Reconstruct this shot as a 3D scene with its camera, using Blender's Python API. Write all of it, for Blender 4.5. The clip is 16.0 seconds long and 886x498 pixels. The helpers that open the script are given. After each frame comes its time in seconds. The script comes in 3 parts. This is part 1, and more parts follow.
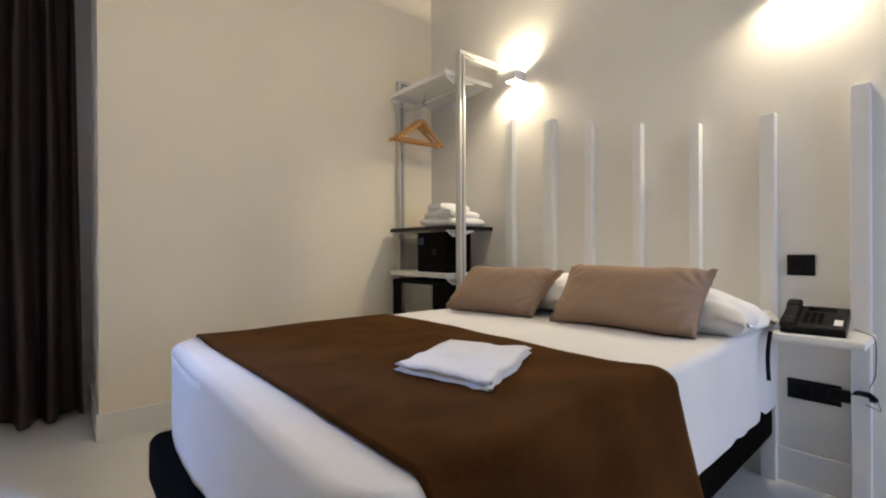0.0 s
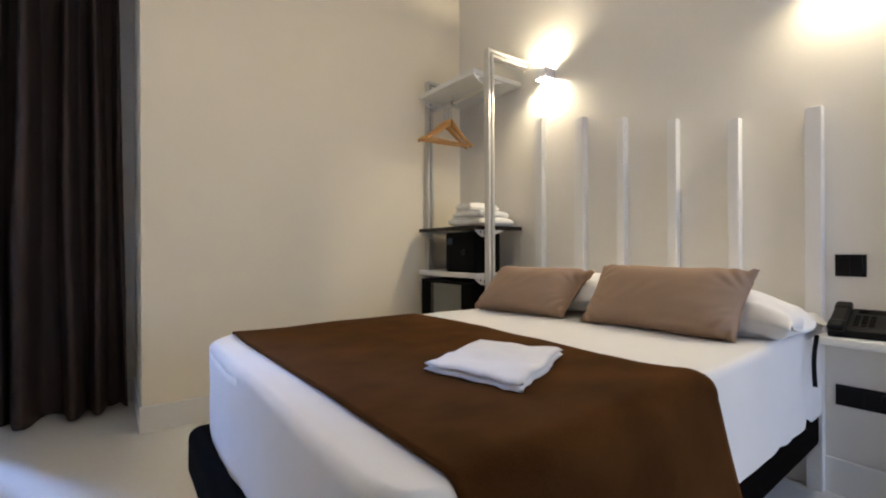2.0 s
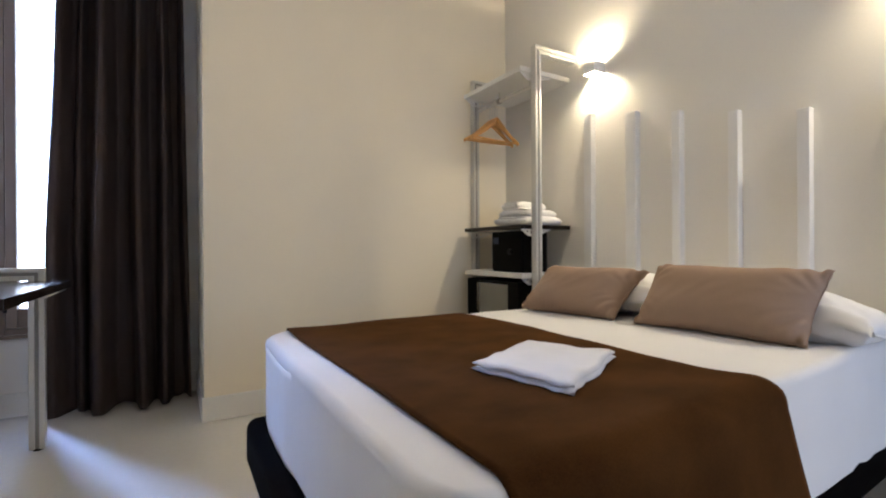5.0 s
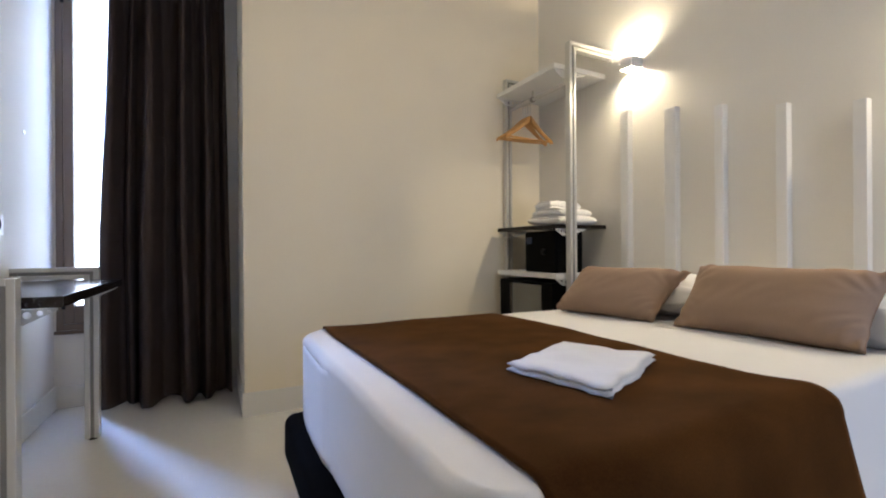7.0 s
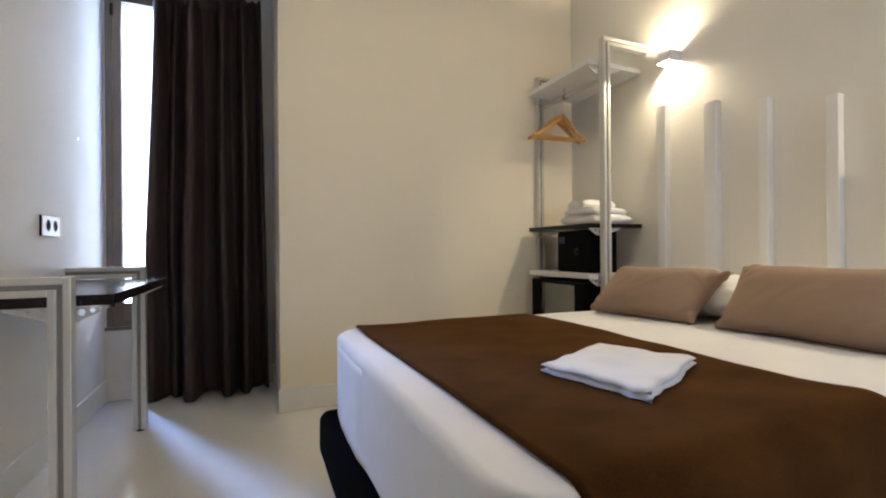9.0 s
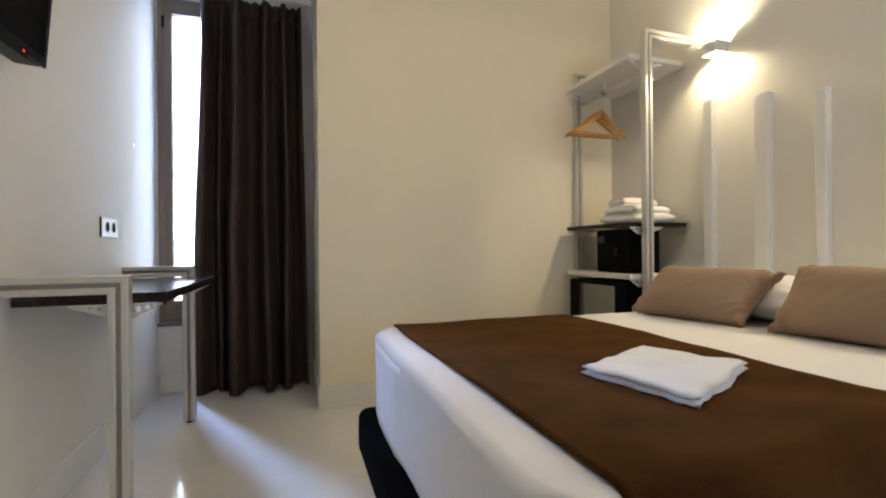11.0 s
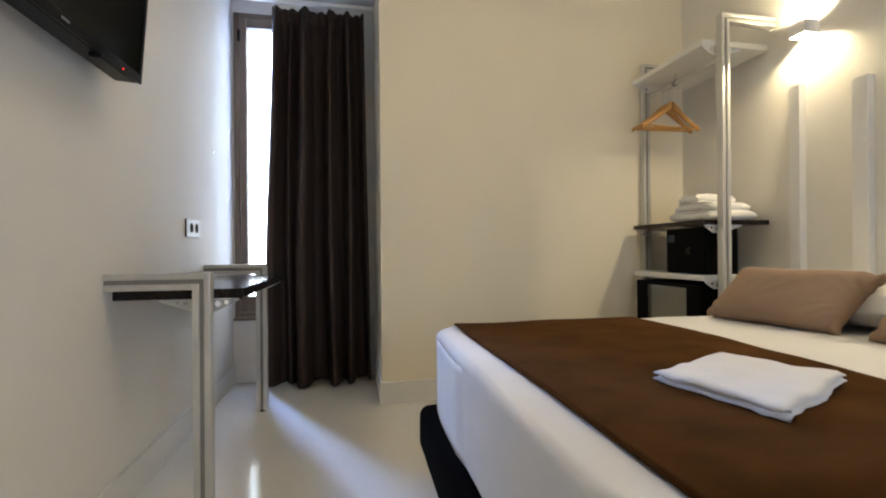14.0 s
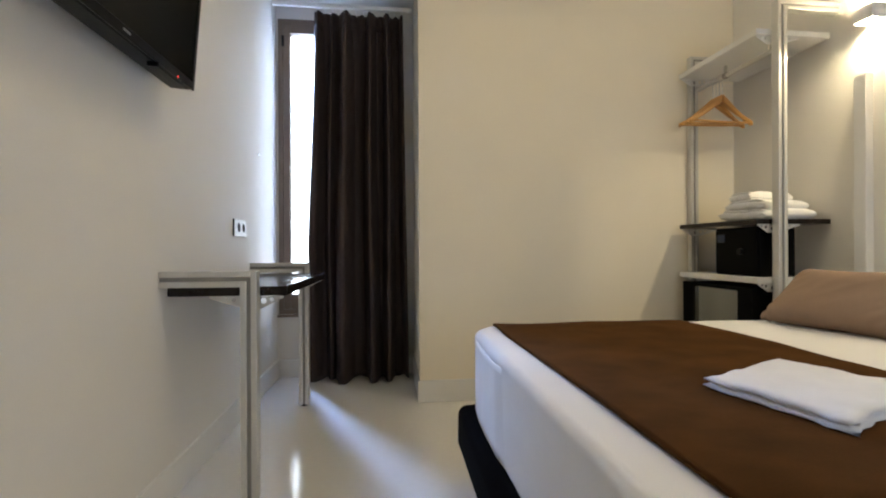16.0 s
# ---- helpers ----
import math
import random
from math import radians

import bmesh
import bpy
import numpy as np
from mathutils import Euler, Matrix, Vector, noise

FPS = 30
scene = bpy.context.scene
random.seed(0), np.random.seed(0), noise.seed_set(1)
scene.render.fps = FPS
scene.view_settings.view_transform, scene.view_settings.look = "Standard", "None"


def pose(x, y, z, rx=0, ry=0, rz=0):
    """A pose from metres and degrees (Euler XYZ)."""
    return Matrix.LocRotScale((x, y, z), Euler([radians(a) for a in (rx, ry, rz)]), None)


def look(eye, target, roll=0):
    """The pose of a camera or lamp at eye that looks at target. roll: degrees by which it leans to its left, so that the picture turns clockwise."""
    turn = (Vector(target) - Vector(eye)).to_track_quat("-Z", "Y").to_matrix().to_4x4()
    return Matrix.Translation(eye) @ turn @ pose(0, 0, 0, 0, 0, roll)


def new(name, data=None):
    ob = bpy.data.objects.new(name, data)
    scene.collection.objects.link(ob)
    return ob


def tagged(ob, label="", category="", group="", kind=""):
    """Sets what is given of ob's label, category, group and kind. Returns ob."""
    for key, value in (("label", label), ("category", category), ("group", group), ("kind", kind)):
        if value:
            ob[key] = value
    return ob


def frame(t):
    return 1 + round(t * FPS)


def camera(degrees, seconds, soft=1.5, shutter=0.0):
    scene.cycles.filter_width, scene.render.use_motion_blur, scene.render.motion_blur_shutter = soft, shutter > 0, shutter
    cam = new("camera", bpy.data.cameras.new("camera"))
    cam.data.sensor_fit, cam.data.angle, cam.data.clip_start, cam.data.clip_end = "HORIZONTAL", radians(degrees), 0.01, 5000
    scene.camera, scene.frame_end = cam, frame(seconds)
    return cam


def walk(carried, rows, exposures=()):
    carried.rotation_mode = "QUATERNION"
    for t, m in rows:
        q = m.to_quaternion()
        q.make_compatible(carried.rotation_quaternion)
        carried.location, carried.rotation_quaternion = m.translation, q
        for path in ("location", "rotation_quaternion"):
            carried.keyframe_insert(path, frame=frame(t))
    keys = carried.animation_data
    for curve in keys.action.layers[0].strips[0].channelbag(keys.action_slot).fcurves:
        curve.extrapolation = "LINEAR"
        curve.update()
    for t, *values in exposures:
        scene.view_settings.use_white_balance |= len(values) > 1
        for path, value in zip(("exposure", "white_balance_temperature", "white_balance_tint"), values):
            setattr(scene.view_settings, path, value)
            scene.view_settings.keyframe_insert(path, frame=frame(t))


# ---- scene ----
cam = camera(89.06, 16.0, soft=2.0)
PATH = [
    (0, (0.8091, -0.0004, 0.8713), (2.0976, 1.5293, 0.8698), -0.24),
    (0.5, (0.8087, 0.0004, 0.8710), (2.0717, 1.5512, 0.8699), -0.18),
    (1, (0.8082, 0.0013, 0.8707), (2.0463, 1.5719, 0.8707), -0.20),
    (1.5, (0.8076, 0.0021, 0.8704), (2.0233, 1.5902, 0.8700), -0.26),
    (2, (0.8070, 0.0029, 0.8701), (1.9979, 1.6097, 0.8699), -0.27),
    (2.5, (0.8063, 0.0037, 0.8699), (1.9717, 1.6291, 0.8713), -0.28),
    (3, (0.8056, 0.0045, 0.8697), (1.9433, 1.6494, 0.8717), -0.28),
    (5.5, (0.8013, 0.0086, 0.8687), (1.7955, 1.7440, 0.8692), -0.37),
    (6, (0.8003, 0.0093, 0.8685), (1.7624, 1.7627, 0.8706), -0.39),
    (6.5, (0.7992, 0.0101, 0.8684), (1.7329, 1.7788, 0.8709), -0.40),
    (7, (0.7981, 0.0109, 0.8683), (1.7002, 1.7959, 0.8697), -0.38),
    (7.5, (0.7969, 0.0117, 0.8682), (1.6676, 1.8122, 0.8703), -0.38),
    (8, (0.7957, 0.0125, 0.8681), (1.6350, 1.8278, 0.8703), -0.37),
    (8.5, (0.7944, 0.0132, 0.8680), (1.6087, 1.8400, 0.8703), -0.37),
    (9, (0.7931, 0.0140, 0.8679), (1.5742, 1.8552, 0.8700), -0.47),
    (11.5, (0.7858, 0.0178, 0.8677), (1.3797, 1.9276, 0.8695), -0.48),
    (12, (0.7842, 0.0185, 0.8677), (1.3325, 1.9419, 0.8679), -0.45),
    (12.5, (0.7825, 0.0193, 0.8678), (1.2874, 1.9545, 0.8663), -0.44),
    (13, (0.7808, 0.0200, 0.8678), (1.2468, 1.9650, 0.8677), -0.42),
    (13.5, (0.7790, 0.0207, 0.8679), (1.2097, 1.9738, 0.8694), -0.43),
    (14, (0.7772, 0.0215, 0.8679), (1.1667, 1.9832, 0.8698), -0.46),
    (14.5, (0.7753, 0.0222, 0.8680), (1.1276, 1.9909, 0.8686), -0.43),
    (15, (0.7734, 0.0229, 0.8681), (1.0892, 1.9978, 0.8674), -0.33),
    (15.5, (0.7714, 0.0236, 0.8682), (1.0453, 2.0048, 0.8666), -0.27),
    (16, (0.7694, 0.0244, 0.8683), (0.9990, 2.0111, 0.8691), -0.26),
]
walk(cam, [(t, look(eye, target, roll)) for t, eye, target, roll in PATH], exposures=[(0.0, 0.10, 5850, 13), (8.5, 0.10, 5850, 12), (9.2, 0.10, 6150, 11), (12.5, 0.08, 6350, 9), (16.0, 0.08, 6350, 8)])

# ---- room measures: TV wall x = 0, headboard wall x = XW, end wall y = YN, window niche to y = YB ----
XW, YN, YB, XP, YS = 2.876, 2.582, 3.20, 0.93, -1.6
HC, HN, BB = 2.85, 2.54, 0.124

# ---- light ----
world = bpy.data.worlds.new("sky")
scene.world = world
world.use_nodes = True
wn = world.node_tree
sky = wn.nodes.new("ShaderNodeTexSky")
sky.sky_type, sky.sun_disc = "NISHITA", False
sky.sun_elevation, sky.sun_rotation = radians(38), radians(150)
wn.links.new(sky.outputs[0], wn.nodes["Background"].inputs[0])
wn.nodes["Background"].inputs[1].default_value = 0.15
WARM = (1.0, 0.812, 0.505)


def area_lamp(name, m, sx, sy, power, color):
    data = bpy.data.lights.new(name, "AREA")
    data.shape, data.size, data.size_y, data.energy, data.color = "RECTANGLE", sx, sy, power, color
    ob = new(name, data)
    ob.matrix_world = m
    return ob


def bulb_lamp(name, p, power, radius, color=WARM):
    data = bpy.data.lights.new(name, "POINT")
    data.energy, data.shadow_soft_size, data.color = power, radius, color
    ob = new(name, data)
    ob.location = p
    return ob


WINDOW_POWER, DOORWAY_FILL_POWER, BULB_POWER, CEILING_FILL_POWER = 600.0, 12.5, 24.5, 9.5
area_lamp("window_daylight", look((-0.50, YB + 1.0, 2.30), (0.80, YB - 1.35, 0.0)), 0.46, 1.2, WINDOW_POWER, (0.34, 0.52, 1.0))
# Unseen doorway, assumed as source of the cool light on the bed's near side.
area_lamp("doorway_fill", look((2.30, YS - 0.10, 1.0), (2.30, 2.0, 0.6)), 0.85, 1.8, DOORWAY_FILL_POWER, (0.60, 0.725, 1.0))
# Added warm fill from above; no ceiling lamp is in view.
area_lamp("ceiling_fill_light", look((1.25, 1.15, HC - 0.075), (1.25, 1.15, 0.0)), 0.70, 0.70, CEILING_FILL_POWER, WARM)


# ---- materials ----
def material(name, color, rough=0.6, metal=0.0, vary=0.06, scale=6.0, grain=60.0, bump=0.1, depth=0.002, coat=0.0, second=None, stretch=(1, 1, 1), per_piece=0.0, sheen=0.0, spec=0.5, fleck=0.35):
    """Colour and roughness that vary at two scales, with fine relief."""
    m = bpy.data.materials.new(name)
    m.use_nodes = True
    n, l = m.node_tree.nodes, m.node_tree.links
    b = n["Principled BSDF"]
    tc, mp = n.new("ShaderNodeTexCoord"), n.new("ShaderNodeMapping")
    mp.inputs["Scale"].default_value = stretch
    l.new(tc.outputs["Object"], mp.inputs["Vector"])
    big, fine = n.new("ShaderNodeTexNoise"), n.new("ShaderNodeTexNoise")
    for node, s, d in ((big, scale, 4), (fine, grain, 6)):
        node.inputs["Scale"].default_value, node.inputs["Detail"].default_value = s, d
        l.new(mp.outputs[0], node.inputs["Vector"])
    mix = n.new("ShaderNodeMix")
    mix.data_type = "FLOAT"
    mix.inputs[0].default_value = fleck
    l.new(big.outputs["Fac"], mix.inputs[2])
    l.new(fine.outputs["Fac"], mix.inputs[3])
    ramp = n.new("ShaderNodeValToRGB")
    lo = [c * (1 - vary * 2) for c in color] if second is None else second
    hi = [min(1.0, c * (1 + vary)) for c in color]
    ramp.color_ramp.elements[0].position, ramp.color_ramp.elements[1].position = 0.32, 0.68
    ramp.color_ramp.elements[0].color, ramp.color_ramp.elements[1].color = (*lo, 1), (*hi, 1)
    l.new(mix.outputs[0], ramp.inputs[0])
    last = ramp.outputs[0]
    if per_piece:
        info, hsv, mr = n.new("ShaderNodeObjectInfo"), n.new("ShaderNodeHueSaturation"), n.new("ShaderNodeMapRange")
        mr.inputs[3].default_value, mr.inputs[4].default_value = 1 - per_piece, 1 + per_piece
        l.new(info.outputs["Random"], mr.inputs[0])
        l.new(mr.outputs[0], hsv.inputs["Value"])
        l.new(last, hsv.inputs["Color"])
        last = hsv.outputs[0]
    l.new(last, b.inputs["Base Color"])
    rr = n.new("ShaderNodeMapRange")
    rr.inputs[3].default_value, rr.inputs[4].default_value = max(0.02, rough - 0.07), min(1, rough + 0.07)
    l.new(big.outputs["Fac"], rr.inputs[0])
    l.new(rr.outputs[0], b.inputs["Roughness"])
    b.inputs["Metallic"].default_value = metal
    b.inputs["Coat Weight"].default_value = coat
    b.inputs["Specular IOR Level"].default_value = spec
    if sheen:
        b.inputs["Sheen Weight"].default_value, b.inputs["Sheen Roughness"].default_value = sheen, 0.5
    bp = n.new("ShaderNodeBump")
    bp.inputs["Strength"].default_value, bp.inputs["Distance"].default_value = bump, depth
    l.new(fine.outputs["Fac"], bp.inputs["Height"])
    l.new(bp.outputs[0], b.inputs["Normal"])
    return m


def glow(name, color, strength):
    m = bpy.data.materials.new(name)
    m.use_nodes = True
    b = m.node_tree.nodes["Principled BSDF"]
    b.inputs["Base Color"].default_value = (*color, 1)
    b.inputs["Emission Color"].default_value, b.inputs["Emission Strength"].default_value = (*color, 1), strength
    return m


def glass(name, color=(1, 1, 1), rough=0.02):
    m = bpy.data.materials.new(name)
    m.use_nodes = True
    b = m.node_tree.nodes["Principled BSDF"]
    b.inputs["Base Color"].default_value, b.inputs["Roughness"].default_value = (*color, 1), rough
    b.inputs["Transmission Weight"].default_value, b.inputs["IOR"].default_value = 1.0, 1.45
    return m


M_WALL = material("wall_paint", (0.77, 0.742, 0.69), 0.62, vary=0.02, scale=1.3, grain=180, bump=0.12, depth=0.0015)
# Cream paint, lightened to stand in for wall lamp bounce on the end wall.
M_CREAM = material("cream_wall_paint", (0.86, 0.785, 0.635), 0.62, vary=0.02, scale=1.3, grain=180, bump=0.12, depth=0.0015)
M_CEIL = material("ceiling_paint", (0.80, 0.79, 0.77), 0.8, vary=0.02, scale=1.5, grain=150, bump=0.1)
M_FLOOR = material("glossy_floor", (0.72, 0.70, 0.66), 0.16, vary=0.03, scale=1.1, grain=40, bump=0.03, depth=0.001, coat=0.3)
M_TRIM = material("skirting_paint", (0.77, 0.755, 0.72), 0.4, vary=0.02, scale=3, grain=120, bump=0.05)
M_PLANK = material("white_lacquer", (0.80, 0.79, 0.77), 0.35, vary=0.02, scale=4, grain=90, bump=0.05, stretch=(1, 1, 0.1))
M_ALU = material("brushed_aluminium", (0.66, 0.65, 0.62), 0.42, metal=0.6, vary=0.04, scale=5, grain=240, bump=0.06, depth=0.0006, stretch=(4, 4, 0.3))
M_GROOVE = material("profile_slot", (0.30, 0.29, 0.275), 0.5, metal=0.4, vary=0.05)
M_WENGE = material("dark_wenge_laminate", (0.014, 0.009, 0.007), 0.2, spec=0.3, vary=0.25, scale=7, grain=70, bump=0.08, depth=0.0006, stretch=(1, 0.12, 1))
M_SHELF = material("white_melamine", (0.78, 0.77, 0.74), 0.42, vary=0.02, scale=3, grain=120, bump=0.04)
M_BLACK = material("black_plastic", (0.005, 0.005, 0.005), 0.36, spec=0.18, vary=0.15, scale=12, grain=300, bump=0.08, depth=0.0004)
M_SAFE = material("black_powder_coat", (0.0025, 0.0025, 0.0025), 0.6, spec=0.06, vary=0.15, scale=12, grain=400, bump=0.15, depth=0.0004)
M_BASE = material("black_upholstery", (0.004, 0.003, 0.0024), 0.9, spec=0.02, vary=0.2, scale=9, grain=420, bump=0.35, depth=0.001)
M_SHEET = material("white_cotton", (0.80, 0.79, 0.78), 0.85, vary=0.02, scale=5, grain=260, bump=0.18, depth=0.0008, sheen=0.15)
M_TOWEL = material("white_terry", (0.82, 0.81, 0.80), 0.95, vary=0.03, scale=12, grain=420, bump=0.8, depth=0.002, sheen=0.4)
M_BLANKET = material("brown_fleece", (0.066, 0.0275, 0.0078), 0.95, vary=0.12, scale=5.5, grain=260, bump=0.22, depth=0.001, spec=0.03, second=(0.028, 0.0110, 0.0031), fleck=0.25, stretch=(1, 1.7, 1))
M_BLANKET.node_tree.nodes["Principled BSDF"].inputs["Sheen Weight"].default_value = 0.22
M_BLANKET.node_tree.nodes["Principled BSDF"].inputs["Sheen Roughness"].default_value = 0.38
M_BLANKET.node_tree.nodes["Principled BSDF"].inputs["Sheen Tint"].default_value = (0.45, 0.21, 0.065, 1)
M_CUSHION = material("taupe_weave", (0.345, 0.240, 0.172), 0.9, vary=0.05, scale=6, grain=380, bump=0.4, depth=0.0008, spec=0.2)
M_CURTAIN = material("dark_brown_drape", (0.056, 0.0410, 0.0370), 0.6, vary=0.10, scale=4, grain=350, bump=0.25, depth=0.0006, spec=0.12)
M_FRAME = material("bronze_window_frame", (0.17, 0.125, 0.092), 0.42, vary=0.06, scale=4, grain=160, bump=0.06)
M_WOOD = material("hanger_beech", (0.60, 0.31, 0.085), 0.35, vary=0.12, scale=9, grain=60, bump=0.1, depth=0.0006, stretch=(0.2, 2, 2))
M_CHROME = material("chrome", (0.75, 0.75, 0.75), 0.15, metal=1.0, vary=0.02)
M_SCREEN = material("tv_screen", (0.003, 0.003, 0.0035), 0.2, vary=0.05, grain=20, bump=0.0, spec=0.12)
M_TVBACK = material("tv_case", (0.003, 0.003, 0.0034), 0.35, vary=0.1, spec=0.12)
M_LED = glow("standby_led", (1.0, 0.03, 0.02), 2.5)
M_PLATE = material("white_socket_plate", (0.80, 0.80, 0.79), 0.3, vary=0.02)
M_GREY = material("grey_print", (0.30, 0.30, 0.30), 0.5)
M_PAPER = material("paper_label", (0.75, 0.75, 0.73), 0.7)
M_GLASS = glass("window_glass")
M_FGLASS = glass("fridge_door_glass", (0.97, 1.0, 0.98), 0.02)
M_FGLASS.node_tree.nodes["Principled BSDF"].inputs["IOR"].default_value = 1.75
M_LINER = material("fridge_liner", (0.82, 0.84, 0.82), 0.4, vary=0.02)
M_BLUE = material("blue_sticker", (0.008, 0.025, 0.075), 0.4)
# Emission for an added plane that whitens the window and lights the niche.
M_OUTSIDE_GLOW = glow("outside_glow", (0.84, 0.92, 1.0), 7.5)


# ---- building helpers ----
def box(bm, lo, hi, bevel=0.0, seg=2, m=None):
    got = bmesh.ops.create_cube(bm, size=1.0)["verts"]
    c = [(a + b) / 2 for a, b in zip(lo, hi)]
    s = [abs(b - a) for a, b in zip(lo, hi)]
    bmesh.ops.transform(bm, matrix=Matrix.Translation(c) @ Matrix.Diagonal((*s, 1)), verts=got)
    if bevel:
        edges = list({e for v in got for e in v.link_edges})
        r = bmesh.ops.bevel(bm, geom=edges, offset=bevel, segments=seg, profile=0.5, affect="EDGES", clamp_overlap=True)
        got = list({v for f in r["faces"] for v in f.verts} | {v for v in got if v.is_valid})
    if m is not None:
        bmesh.ops.transform(bm, matrix=m, verts=got)
    return got


def boxes(*items, bevel=0.0, seg=2):
    bm = bmesh.new()
    for lo, hi in items:
        box(bm, lo, hi, bevel, seg)
    return bm


def tube(points, r, sides=10, closed_ends=True):
    """A round bar along a list of points."""
    bm = bmesh.new()
    pts = [Vector(p) for p in points]
    rings, side = [], None
    for i, p in enumerate(pts):
        d = (pts[min(i + 1, len(pts) - 1)] - pts[max(i - 1, 0)]).normalized()
        if side is None:
            side = d.orthogonal().normalized()
        side = (side - d * side.dot(d)).normalized()
        up = d.cross(side)
        rings.append([bm.verts.new(p + r * (math.cos(a) * side + math.sin(a) * up)) for a in (2 * math.pi * k / sides for k in range(sides))])
    for a, b in zip(rings, rings[1:]):
        for k in range(sides):
            bm.faces.new((a[k], a[(k + 1) % sides], b[(k + 1) % sides], b[k]))
    if closed_ends:
        bm.faces.new(rings[0][::-1])
        bm.faces.new(rings[-1])
    return bm


def plate(outline, holes, thick):
    """A flat plate in its own xy plane, with round holes (x, y, r) through it."""
    data = bpy.data.curves.new("plate", "CURVE")
    data.dimensions, data.fill_mode, data.extrude = "2D", "BOTH", thick / 2
    for pts in [outline] + [[(x + r * math.cos(2 * math.pi * k / 14), y + r * math.sin(2 * math.pi * k / 14)) for k in range(14)] for x, y, r in holes]:
        s = data.splines.new("POLY")
        s.points.add(len(pts) - 1)
        for q, (x, y) in zip(s.points, pts):
            q.co = (x, y, 0, 1)
        s.use_cyclic_u = True
    tmp = bpy.data.objects.new("plate_tmp", data)
    me = bpy.data.meshes.new_from_object(tmp)
    bm = bmesh.new()
    bm.from_mesh(me)
    bpy.data.objects.remove(tmp)
    bpy.data.curves.remove(data)
    bpy.data.meshes.remove(me)
    return bm


def grid(nu, nv, fn):
    bm = bmesh.new()
    rows = [[bm.verts.new(fn(i / (nu - 1), j / (nv - 1))) for j in range(nv)] for i in range(nu)]
    for i in range(nu - 1):
        for j in range(nv - 1):
            bm.faces.new((rows[i][j], rows[i + 1][j], rows[i + 1][j + 1], rows[i][j + 1]))
    return bm


def mesh_of(name, bm, mat, smooth):
    me = bpy.data.meshes.new(name)
    bmesh.ops.recalc_face_normals(bm, faces=bm.faces)
    bm.edges.index_update()
    crisp = []
    for e in bm.edges:
        if len(e.link_faces) == 2 and e.calc_face_angle(0.0) > 0.1:
            lo, hi = sorted(f.calc_area() for f in e.link_faces)
            if hi > 5 * lo:
                crisp.append(e.index)
    bm.to_mesh(me)
    bm.free()
    me.materials.append(mat)
    if smooth:
        for p in me.polygons:
            p.use_smooth = True
        if smooth != "all":
            me.set_sharp_from_angle(angle=radians(40))
            for i in crisp:
                me.edges[i].use_edge_sharp = True
    return me


def root_of(ob):
    while ob.parent:
        ob = ob.parent
    return ob


def thing(name, base, label, category, group="", kind=""):
    ob = new(name)
    ob.location = base
    ob.empty_display_size = 0.05
    return tagged(ob, label, category, group, kind)


def part(name, bm, mat, parent, label="", smooth=True):
    """One mesh, given in world metres, under a thing or one of its parts."""
    bm.transform(Matrix.Translation(-root_of(parent).location))
    ob = new(name, mesh_of(name, bm, mat, smooth))
    ob.parent = parent
    return tagged(ob, label)


def single(name, bm, mat, base, label, category, group="", kind="", smooth=True):
    """A thing that is one mesh, given in world metres."""
    bm.transform(Matrix.Translation(-Vector(base)))
    ob = new(name, mesh_of(name, bm, mat, smooth))
    ob.location = base
    return tagged(ob, label, category, group, kind)


def structure(name, bm, mat, label, category, smooth=False):
    return single(name, bm, mat, (0, 0, 0), label, category, kind="structure", smooth=smooth)


def solidify(ob, t, offset=0.0):
    s = ob.modifiers.new("thickness", "SOLIDIFY")
    s.thickness, s.offset = t, offset
    return ob


# ---- the room ----
T = 0.15
structure("floor", boxes(((-T, YS - T, -0.12), (XW + T, YB + 0.4, 0))), M_FLOOR, "glossy white poured floor with soft reflections", "floor")
structure("ceiling", boxes(((-T, YS - T, HC), (XW + T, YN + T, HC + 0.12))), M_CEIL, "plain white ceiling", "ceiling")
structure("ceiling_niche", boxes(((0, YN + T + 0.001, HN), (XP, YB, HN + 0.12)), ((0, YN + 0.001, HN + 0.12), (XP, YN + T, HC - 0.001))), M_CEIL, "lowered white ceiling over the window niche", "ceiling")
structure("wall_west", boxes(((-T, YS - T, 0), (0, YB + 0.2, HC))), M_WALL, "plain off-white painted wall", "wall")
structure("wall_east", boxes(((XW, YS - T, 0), (XW + T, YN + T, HC))), M_WALL, "plain off-white painted wall behind the bed", "wall")
structure("wall_north", boxes(((XP, YN, 0), (XW, YB + 0.4, HC)), bevel=0.0), M_CREAM, "plain cream painted end wall", "wall")
# The doorway opening is assumed, out of view, for the cool lamp in it.
structure("wall_south", boxes(((0, YS - T, 0), (1.85, YS, HC)), ((2.75, YS - T, 0), (XW, YS, HC)), ((1.85, YS - T, 2.08), (2.75, YS, HC))), M_WALL, "plain off-white painted wall with an assumed doorway out of view", "wall")
# WX1 is unseen behind the curtain; kept narrow to stop light leaking past it.
WX0, WX1, WZ0, WZ1 = 0.012, 0.640, 0.43, 2.44
structure("wall_niche", boxes(((0, YB, 0), (XP, YB + 0.2, WZ0)), ((0, YB, WZ1), (XP, YB + 0.2, HC)), ((0, YB, WZ0), (WX0, YB + 0.2, WZ1)), ((WX1, YB, WZ0), (XP, YB + 0.2, WZ1))), M_WALL, "white wall round the niche window", "wall")


def skirting(name, lo, hi):
    bm = boxes((lo, hi), bevel=0.003)
    structure(name, bm, M_TRIM, "white painted skirting board", "skirting board", smooth=True)


